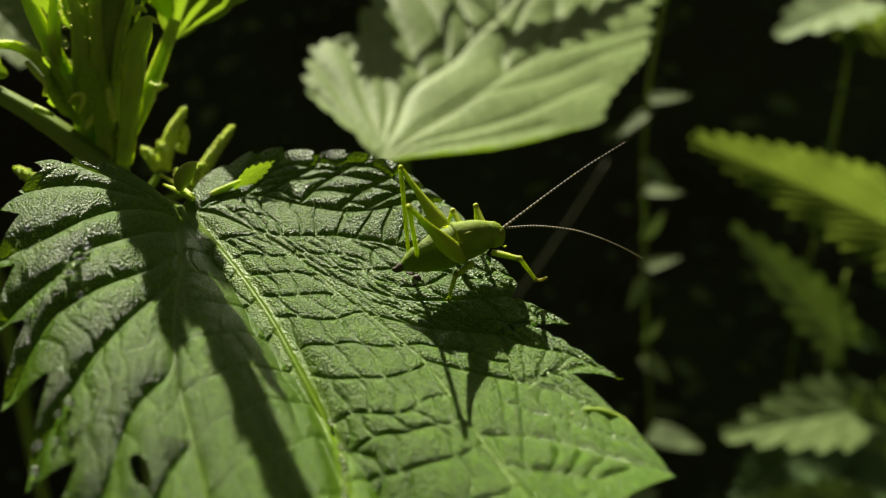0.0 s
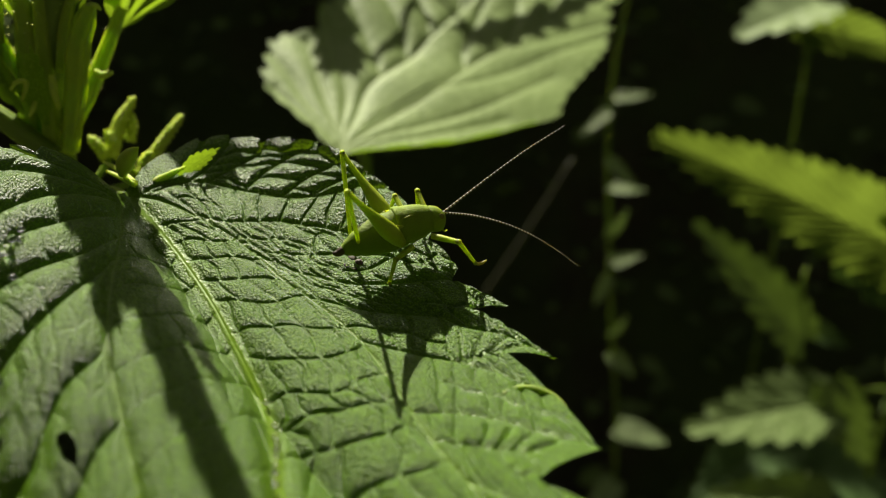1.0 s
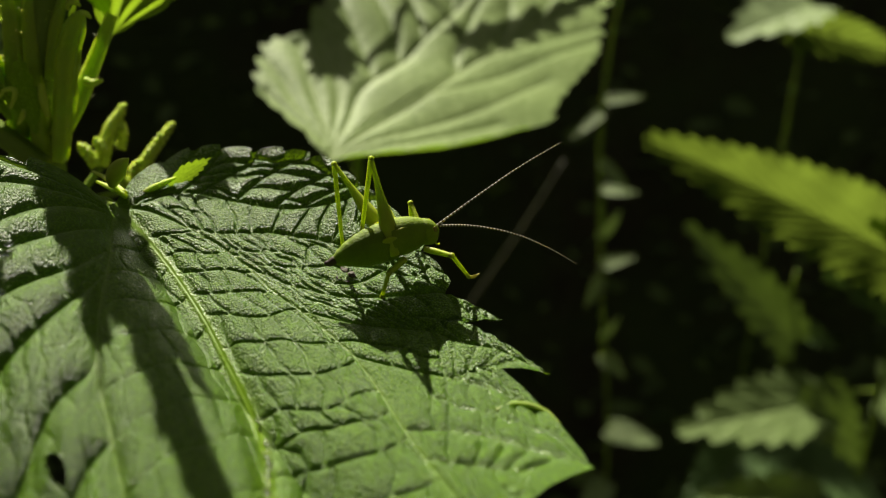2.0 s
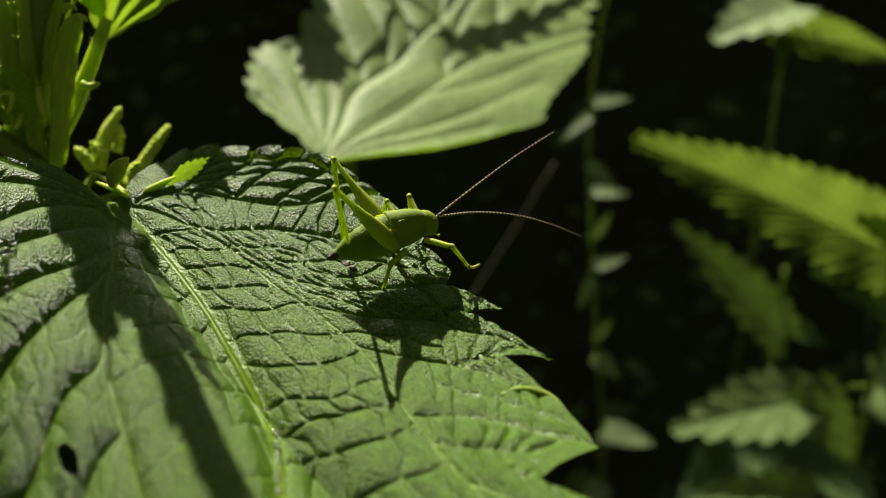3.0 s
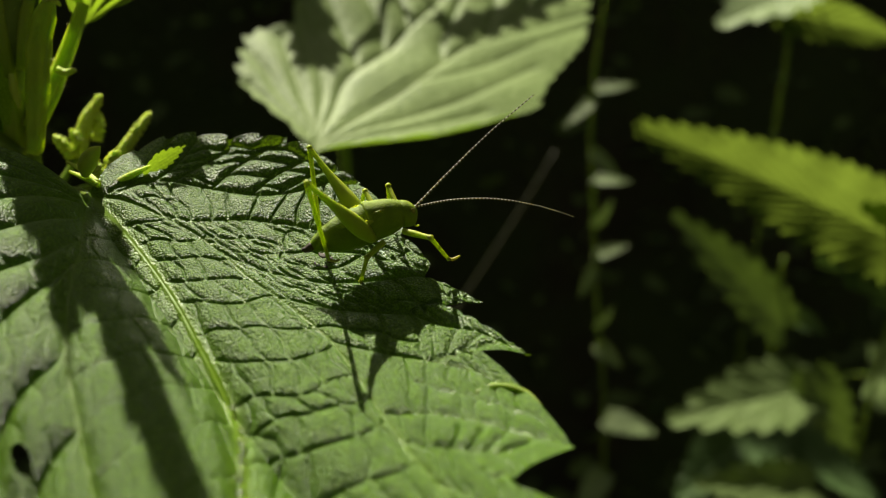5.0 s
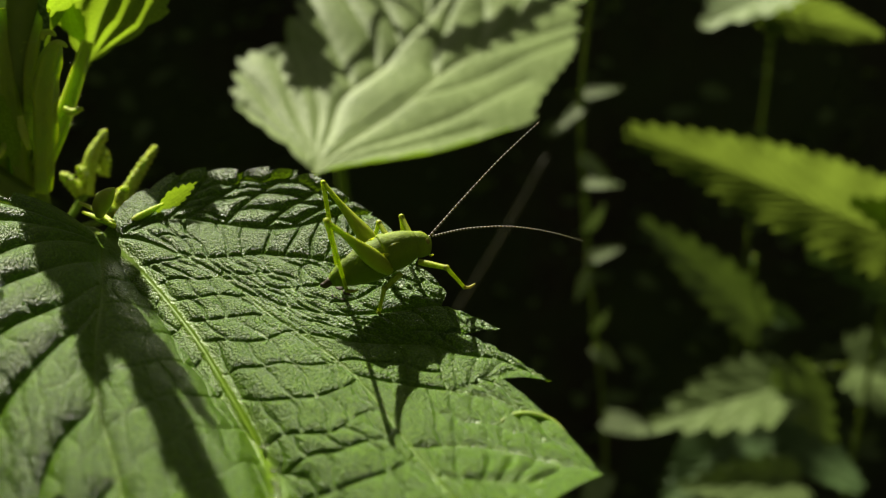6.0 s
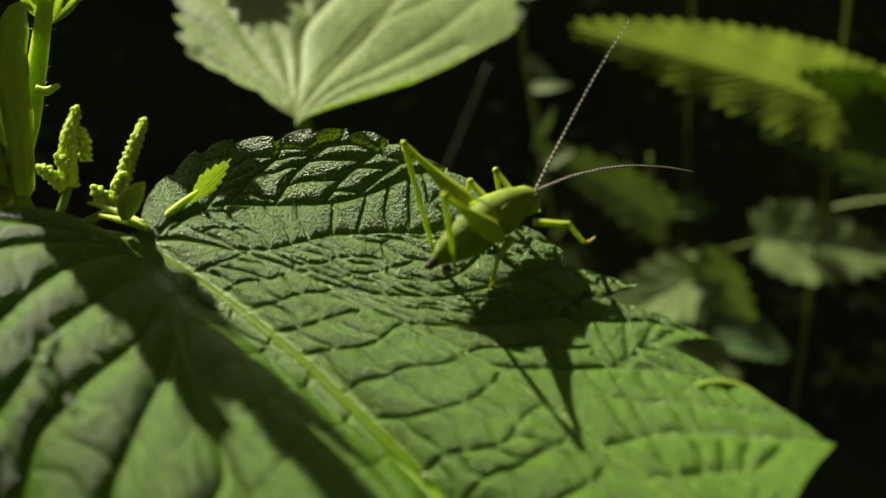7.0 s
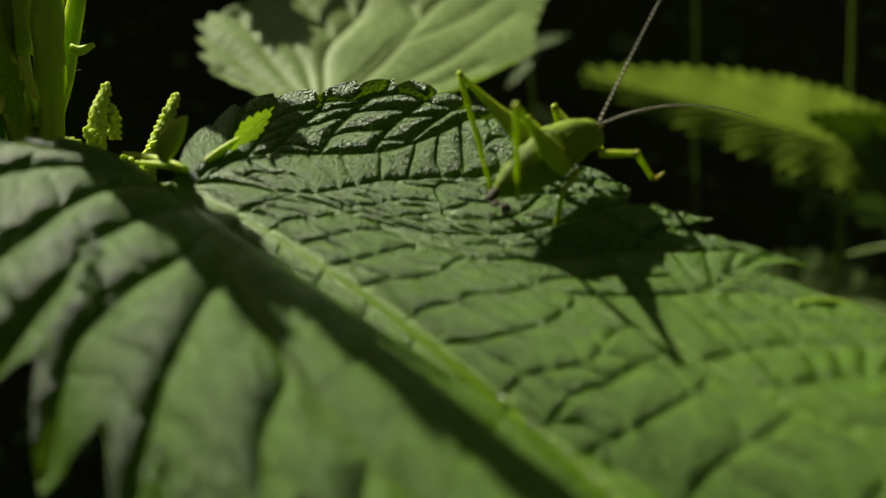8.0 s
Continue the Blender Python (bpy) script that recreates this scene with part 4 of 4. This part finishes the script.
def hairs(name, points, number, length, seed, parent, home, label):
    """Short stiff stinging hairs that stand off a stem."""
    rng = random.Random(seed)
    line = spline(points, 20)
    verts, faces = [], []
    for _ in range(number):
        p = line[rng.randrange(len(line))]
        a, up = rng.uniform(0, 2 * math.pi), rng.uniform(-0.2, 0.5)
        way = np.array((math.cos(a), math.sin(a), up))
        root, tip = p[:3] + way * p[3] * 0.9, p[:3] + way * (p[3] + length * rng.uniform(0.4, 1.0))
        side, k = np.cross(way, (0, 0, 1)) * 0.007, len(verts)
        lift = np.array((0, 0, 0.007))
        verts += [root + side, root - side * 0.5 + lift, root - side * 0.5 - lift, tip]
        faces += [(k, k + 1, k + 3), (k + 1, k + 2, k + 3), (k + 2, k, k + 3)]
    me = mesh_of(name, place_cm(verts), faces, YOUNG)
    me.transform(home)
    return tagged(part(name, me, parent, label), kind="stuff")


hairs("stinging_hairs", [(-5.7, 12.55, -2.6, 0.5), (-5.6, 12.5, -1.8, 0.55), (-5.5, 12.5, -0.8, 0.55)], 160, 0.12, 3, nettle, HOME, "fine pale stinging hairs")
hairs("stinging_hairs", [(-5.1, 12.6, -2.53, 0.16), (-4.92, 12.8, -2.14, 0.13), (-4.49, 13.1, -1.16, 0.1)], 70, 0.1, 4, nettle, HOME, "fine pale stinging hairs")
hairs("stinging_hairs", [(-5.45, 12.5, -4.2, 0.12), (-4.8, 11.6, -3.9, 0.1), (-3.8, 10.3, -3.54, 0.07)], 50, 0.1, 5, nettle, HOME, "fine pale stinging hairs")


def leaf_hairs():
    """Sparse bristles over the large leaf that catch the light."""
    rng = random.Random(12)
    verts, faces = [], []
    for _ in range(520):
        x = rng.uniform(0.2, 6.5)
        y = rng.uniform(-2.2, 2.5 - 0.7 * max(x - 4.6, 0))
        root = np.array(BLADE.inverted() @ on_blade(x, y, 0.03))
        tip = root + np.array((rng.uniform(-0.05, 0.05), rng.uniform(-0.05, 0.05), rng.uniform(0.05, 0.12))) * CM
        k, w = len(verts), 0.0045 * CM
        verts += [root + (w, 0, 0), root + (-w * 0.5, w, 0), root + (-w * 0.5, -w, 0), tip]
        faces += [(k, k + 1, k + 3), (k + 1, k + 2, k + 3), (k + 2, k, k + 3)]
    me = mesh_of("bristles", verts, faces, PALE)
    return tagged(part("bristles", me, main_leaf, "sparse pale bristles"), kind="stuff")


leaf_hairs()


def drop_material():
    n = Nodes("water")
    n.put(n.bsdf.inputs["Transmission Weight"], 1.0)
    n.put(n.bsdf.inputs["Roughness"], 0.16)
    n.put(n.bsdf.inputs["IOR"], 1.33)
    return n.mat


WATER = drop_material()
for x, y, r in (
    (1.03, -1.5, 0.05), (1.18, -1.55, 0.045), (1.3, -1.72, 0.085), (1.14, -1.62, 0.06), (1.71, -1.77, 0.045),
    (2.86, -2.24, 0.05), (2.9, -2.36, 0.04), (3.01, -2.6, 0.045), (3.12, -2.46, 0.035), (3.2, -2.7, 0.05), (3.22, -2.32, 0.035), (3.32, -2.74, 0.04), (0.91, -2.16, 0.04), (0.33, -1.97, 0.045), (1.29, -1.8, 0.04),
    (4.05, 0.03, 0.035), (4.39, -0.04, 0.035), (4.59, -0.14, 0.045), (4.7, -0.19, 0.03), (4.8, -0.24, 0.04), (4.9, -0.3, 0.032), (5.02, -0.37, 0.03), (5.12, -0.43, 0.042), (5.27, -0.51, 0.04),
):
    v, f = ball((0, 0, r * 0.35), (r, r, r * 0.7), 14, 10)
    drop = new("dew_drop", mesh_of("dew_drop", v * CM, f, WATER))
    drop.matrix_basis = Matrix.Translation(on_blade(x, y, 0.075 if y < -1 else 0.02)) @ BLADE.to_3x3().to_4x4()
    tagged(drop, "tiny clear drop of water on the nettle leaf", "water drop", "dew drops on the leaf")

# a dry nibbled spot beside the insect, and a curled fresh rim on one tooth
for n, (x, y, r) in enumerate(((2.5, 2.09, 0.045), (2.64, 2.12, 0.05), (2.58, 1.97, 0.04), (2.7, 2.02, 0.03))):
    v, f = ball((0, 0, 0), (r * 1.4, r, r * 0.35), 10, 6)
    v = v + np.array([noise.noise_vector(Vector(p) * 30 + Vector((n, 0, 0))) for p in v]) * 0.02
    spot = part("dry_spot", mesh_of("dry_spot", v * CM, f, BROWN), main_leaf, "dry brown nibbled patch")
    spot.matrix_basis = BLADE.inverted() @ Matrix.Translation(on_blade(x, y, 0.03)) @ BLADE.to_3x3().to_4x4()
v, f = tube([BLADE.inverted() @ on_blade(x, y, lift) / CM for x, y, lift in ((5.56, 2.0, 0.0), (5.58, 2.24, 0.01), (5.7, 2.4, 0.015), (5.91, 2.5, 0.01), (6.15, 2.48, 0.0))], [0.01, 0.03, 0.036, 0.03, 0.012], 10, 6)
part("curled_rim", mesh_of("curled_rim", v * CM, f, STEM), main_leaf, "lime green curled fold by the leaf's edge")
# ---- the insect ----
def axes(a, b, up):
    """The pose at a with its x axis towards b (both in cm) and its z axis near up."""
    x = (Vector(b) - Vector(a)).normalized()
    y = Vector(up).cross(x).normalized()
    m = Matrix((x, y, x.cross(y))).transposed().to_4x4()
    m.translation = W(*a)
    return m


BODY = axes((0.13, 9.02, -3.58), (0.82, 9.25, -3.46), (0.1, -0.15, 1.0))
cricket = thing("bush_cricket", "small bright green bush cricket nymph standing on the nettle leaf", "insect", BODY)


def lathe(profile, sides=20, squash=0.8, steps=5, segments=0, sag=0.0):
    """A body along x: rows of x, half height and centre height."""
    line = spline(profile, steps)
    verts = []
    for k, (x, r, z) in enumerate(line):
        ripple = 1.0 + (0.05 * abs(math.sin(math.pi * segments * k / (len(line) - 1))) if segments else 0)
        for a in np.linspace(0, 2 * np.pi, sides, endpoint=False):
            verts.append((x, squash * r * ripple * math.cos(a), z + r * ripple * math.sin(a)))
    n = len(line)
    faces = [(k * sides + j, (k + 1) * sides + j, (k + 1) * sides + (j + 1) % sides, k * sides + (j + 1) % sides) for k in range(n - 1) for j in range(sides)]
    faces += [tuple(range(sides)), tuple((n - 1) * sides + j for j in range(sides))[::-1]]
    return np.array(verts), faces


def body_part(name, shape, material, label="", parent=None):
    v, f = shape
    return part(name, mesh_of(name, v * CM, f, material), parent or cricket, label)


body_part("abdomen", lathe([(-0.74, 0.03, -0.12), (-0.66, 0.1, -0.1), (-0.5, 0.18, -0.07), (-0.28, 0.245, -0.05), (-0.05, 0.265, -0.03), (0.12, 0.25, 0.0), (0.2, 0.2, 0.0)], 24, 0.8, 10, 9), BELLY, "ringed green abdomen")
body_part("thorax", lathe([(0.0, 0.24, 0.0), (0.04, 0.278, 0.0), (0.22, 0.255, 0.0), (0.42, 0.21, 0.0), (0.5, 0.17, 0.0), (0.52, 0.1, 0.0)], 24, 0.8, 6, 3), SKIN, "smooth saddle-shaped thorax")
body_part("head", lathe([(0.44, 0.1, 0.0), (0.48, 0.18, -0.01), (0.57, 0.185, -0.03), (0.65, 0.15, -0.05), (0.7, 0.07, -0.04), (0.715, 0.02, -0.03)], 20, 0.85, 6), SKIN, "rounded green head")
for k in (1, -1):
    body_part("eye", ball((0.625, 0.112 * k, 0.05), (0.032, 0.022, 0.045), 10, 8), EYES, "small olive-brown eye")
    v, f = tube([(0.62, 0.06 * k, -0.16), (0.66, 0.07 * k, -0.21), (0.7, 0.06 * k, -0.22)], [0.014, 0.013, 0.01], 6, 4)
    body_part("palp", (v, f), LIMB)
for k in (1, -1):
    v, f = ball((0, 0, 0), (0.1, 0.014, 0.045), 12, 8)
    bud = body_part("wing_bud", (v + (-0.02, 0.205 * k, 0.12), f), LIMB, "small pale wing bud")
    v, f = tube([(0.03, 0.16 * k, 0.2), (0.2, 0.13 * k, 0.2), (0.4, 0.1 * k, 0.16)], [0.006, 0.012, 0.008], 6, 5)
    body_part("thorax_edge", (v, f), LIMB, "pale edge line of the thorax")
v, f = tube([(-0.7, 0, -0.11), (-0.78, 0, -0.14), (-0.84, 0, -0.12)], [0.06, 0.05, 0.02], 8, 4)
body_part("ovipositor", (v, f), BROWN, "short dark brown tail end")

FEMUR, TIBIA = 1.27, 1.2


def limb(name, length, radii, material, parent, label="", foot=False):
    n = len(radii)
    v, f = tube([(length * k / (n - 1), 0, 0) for k in range(n)], radii, 10, 6)
    pieces = [(v, f), ball((length, 0, 0), (radii[-1] * 1.25,) * 3, 8, 6)]
    if foot:
        pieces.append(tube([(length, 0, 0), (length + 0.05, 0, 0.05), (length + 0.06, 0, 0.14)], [0.02, 0.022, 0.012], 7, 4))
    me = mesh_of(name, join(pieces)[0] * CM, join(pieces)[1], material)
    me.materials.append(FOOT)
    brown = len(pieces[-1][1]) if foot else 0
    me.polygons.foreach_set("material_index", [int(k >= len(me.polygons) - brown) for k in range(len(me.polygons))])
    return part(name, me, parent, label)


def leg(thick, upper, lower, hind):
    """Thigh and shank, along their own x axes."""
    radii = [0.06, 0.105, 0.115, 0.095, 0.066, 0.044, 0.034, 0.031] if hind else [thick * 1.1, thick * 1.2, thick, thick * 0.9]
    thigh = limb("hind_thigh" if hind else "thigh", upper, radii, LIMB, cricket, "thick tapering hind thigh" if hind else "")
    shank = limb("shank", lower, [0.034, 0.03, 0.027, 0.024] if hind else [thick * 0.85, thick * 0.75, thick * 0.65], LIMB, thigh, "", True)
    return thigh, shank


# seconds, then hip, knee and foot in centimetres from the first eye
NEAR_HIND = [
    (0.0, (-0.37, 8.29, -2.86), (-0.28, 9.06, -4.14)), (1.2, (-0.35, 8.25, -2.88), (-0.28, 9.05, -4.14)), (1.9, (-0.07, 9.1, -2.56), (-0.29, 9.04, -4.15)),
    (2.5, (-0.07, 9.18, -2.54), (-0.29, 9.04, -4.15)), (2.7, (-0.3, 8.6, -2.75), (-0.29, 9.04, -4.15)), (3.0, (-0.44, 8.44, -2.81), (-0.29, 9.0, -4.16)),
    (4.5, (-0.44, 8.38, -2.85), (-0.28, 8.84, -4.22)), (6.0, (-0.42, 8.36, -2.85), (-0.29, 8.9, -4.2)), (8.0, (-0.38, 8.3, -2.9), (-0.29, 8.95, -4.17)),
]
STILL = {
    "far_hind": ((0.150, 9.21, -3.660), (-0.56, 9.62, -2.74), (-0.44, 9.22, -4.08), 1.24, 1.25),
    "near_mid": ((0.380, 8.89, -3.780), (0.24, 8.8, -3.86), (0.07, 8.78, -4.24), 0.3, 0.36),
    "far_mid": ((0.360, 9.19, -3.640), (0.1, 9.62, -3.28), (0.0, 9.7, -3.7), 0.55, 0.44),
    "far_front": ((0.620, 9.19, -3.600), (0.42, 9.6, -3.22), (0.45, 9.5, -3.68), 0.55, 0.44),
    "near_front": ((0.620, 8.89, -3.640), (0.93, 8.74, -3.66), (1.2, 8.84, -4.02), 0.38, 0.42),
}
near_hind = leg(0.03, FEMUR, TIBIA, True)
others = {key: leg(0.036, row[3], row[4], "hind" in key) for key, row in STILL.items()}


def antenna(name, curve, label):
    """A long thin feeler in many short joints, that tapers to a hair."""
    line = spline(curve, 12)
    n = len(line)
    pieces = []
    for k in range(n - 1):
        r = 0.0115 * (1 - k / n) ** 0.8 + 0.004
        for s in (0.0, 0.5):
            a, b = line[k] + (line[k + 1] - line[k]) * s, line[k] + (line[k + 1] - line[k]) * (s + 0.5)
            pieces.append(tube([a, (a + b) / 2, b], [r * 0.75, r * 1.15, r * 0.8], 6, 1))
    v, f = join(pieces)
    me = mesh_of(name, v * CM, f, HORN)
    me.materials.append(BAND)
    each = len(pieces[0][1])
    me.polygons.foreach_set("material_index", [(k // each) % 2 for k in range(len(f))])
    return part(name, me, cricket, label)


feeler_up = antenna("antenna", [(0, 0, 0), (0.7, 0, 0.02), (1.4, 0, 0.02), (2.12, 0, -0.03)], "long thin banded antenna")
feeler_low = antenna("antenna", [(0, 0, 0), (0.5, 0, 0.13), (1.1, 0, 0.18), (1.7, 0, 0.12), (2.25, 0, 0.0)], "long thin banded antenna")
# seconds, then the point at which each feeler aims
AIM_UP = [(0.0, (2.15, 9.9, -2.65)), (1.0, (2.2, 9.9, -2.55)), (2.5, (2.2, 9.9, -2.7)), (3.0, (2.2, 9.9, -2.6)), (4.5, (2.3, 9.7, -2.1)), (6.0, (2.25, 9.7, -2.1)), (6.5, (2.2, 9.7, -1.8)), (7.0, (2.1, 9.6, -1.75)), (8.0, (2.0, 9.6, -1.9))]
AIM_LOW = [(0.0, (2.0, 9.6, -3.85)), (1.0, (2.4, 9.6, -4.3)), (2.5, (2.1, 9.6, -3.85)), (3.0, (2.3, 9.6, -3.8)), (4.5, (2.8, 9.6, -3.72)), (6.0, (2.8, 9.6, -3.75)), (6.5, (2.85, 9.6, -3.75)), (7.0, (2.9, 9.6, -3.8)), (8.0, (2.8, 9.6, -3.8))]
HEAD = Vector((0.69, 0.0, 0.03)) * CM


# seconds, lift of the whole body in centimetres, and the degrees by which its tail goes up
SWAY = [(0.0, 0.0, 0.0), (1.2, 0.0, 0.0), (1.9, 0.02, 2.0), (2.5, 0.02, 3.0), (2.7, 0.02, 2.0), (3.0, 0.02, 1.0), (4.5, 0.02, 1.0), (6.0, 0.01, 0.0), (6.5, 0.0, 0.0), (7.0, 0.0, 0.0), (8.0, 0.0, 0.0)]


# degrees by which the shaded nettle leans
LEAN = [(0.0, 0.0), (3.0, 0.0), (4.5, -0.4), (6.0, -2.3), (6.5, -4.7), (7.0, -7.0), (7.5, -7.4), (8.0, -7.5)]


def motions():
    """The insect stands, lifts one hind leg and lets it down, and sways its feelers; the shaded nettle leans over in the wind."""
    root = shaded.matrix_basis.copy()
    walk(shaded, [(t, root @ pose(0, 0, 0, 0, lean, 0)) for t, lean in LEAN])
    eye = Vector((0, 0, EYE))
    stand = {t: Matrix.Translation((0, 0, lift * CM)) @ BODY @ pose(0, 0, 0, 0, tail, 0) for t, lift, tail in SWAY}
    walk(cricket, list(stand.items()))

    def cm(v):
        return tuple(v / CM - eye)

    def at(rows, t):
        """Every point of the rows, at a time between them."""
        times = [row[0] for row in rows]
        return [tuple(np.interp(t, times, [row[k][axis] for row in rows]) for axis in range(3)) for k in range(1, len(rows[0]))]

    def step(pair, hip, rows, upper):
        thigh_rows, shank_rows = [], []
        local = BODY.inverted() @ W(*hip)
        for t, m in stand.items():
            knee, foot = at(rows, t)
            a = axes(cm(m @ local), knee, (0.1, 0.1, 1.0))
            b = axes(cm(a @ Vector((upper * CM, 0, 0))), foot, (0.9, 0.1, 0.3))
            thigh_rows.append((t, m.inverted() @ a))
            shank_rows.append((t, a.inverted() @ b))
        walk(pair[0], thigh_rows)
        walk(pair[1], shank_rows)

    step(near_hind, (0.24, 8.87, -3.74), NEAR_HIND, FEMUR)
    for key, (hip, knee, foot, upper, lower) in STILL.items():
        step(others[key], hip, [(0.0, knee, foot), (8.0, knee, foot)], upper)
    for feeler, rows in ((feeler_up, AIM_UP), (feeler_low, AIM_LOW)):
        walk(feeler, [(t, m.inverted() @ axes(cm(m @ HEAD), at(rows, t)[0], (0, 0, 1))) for t, m in stand.items()])


motions()
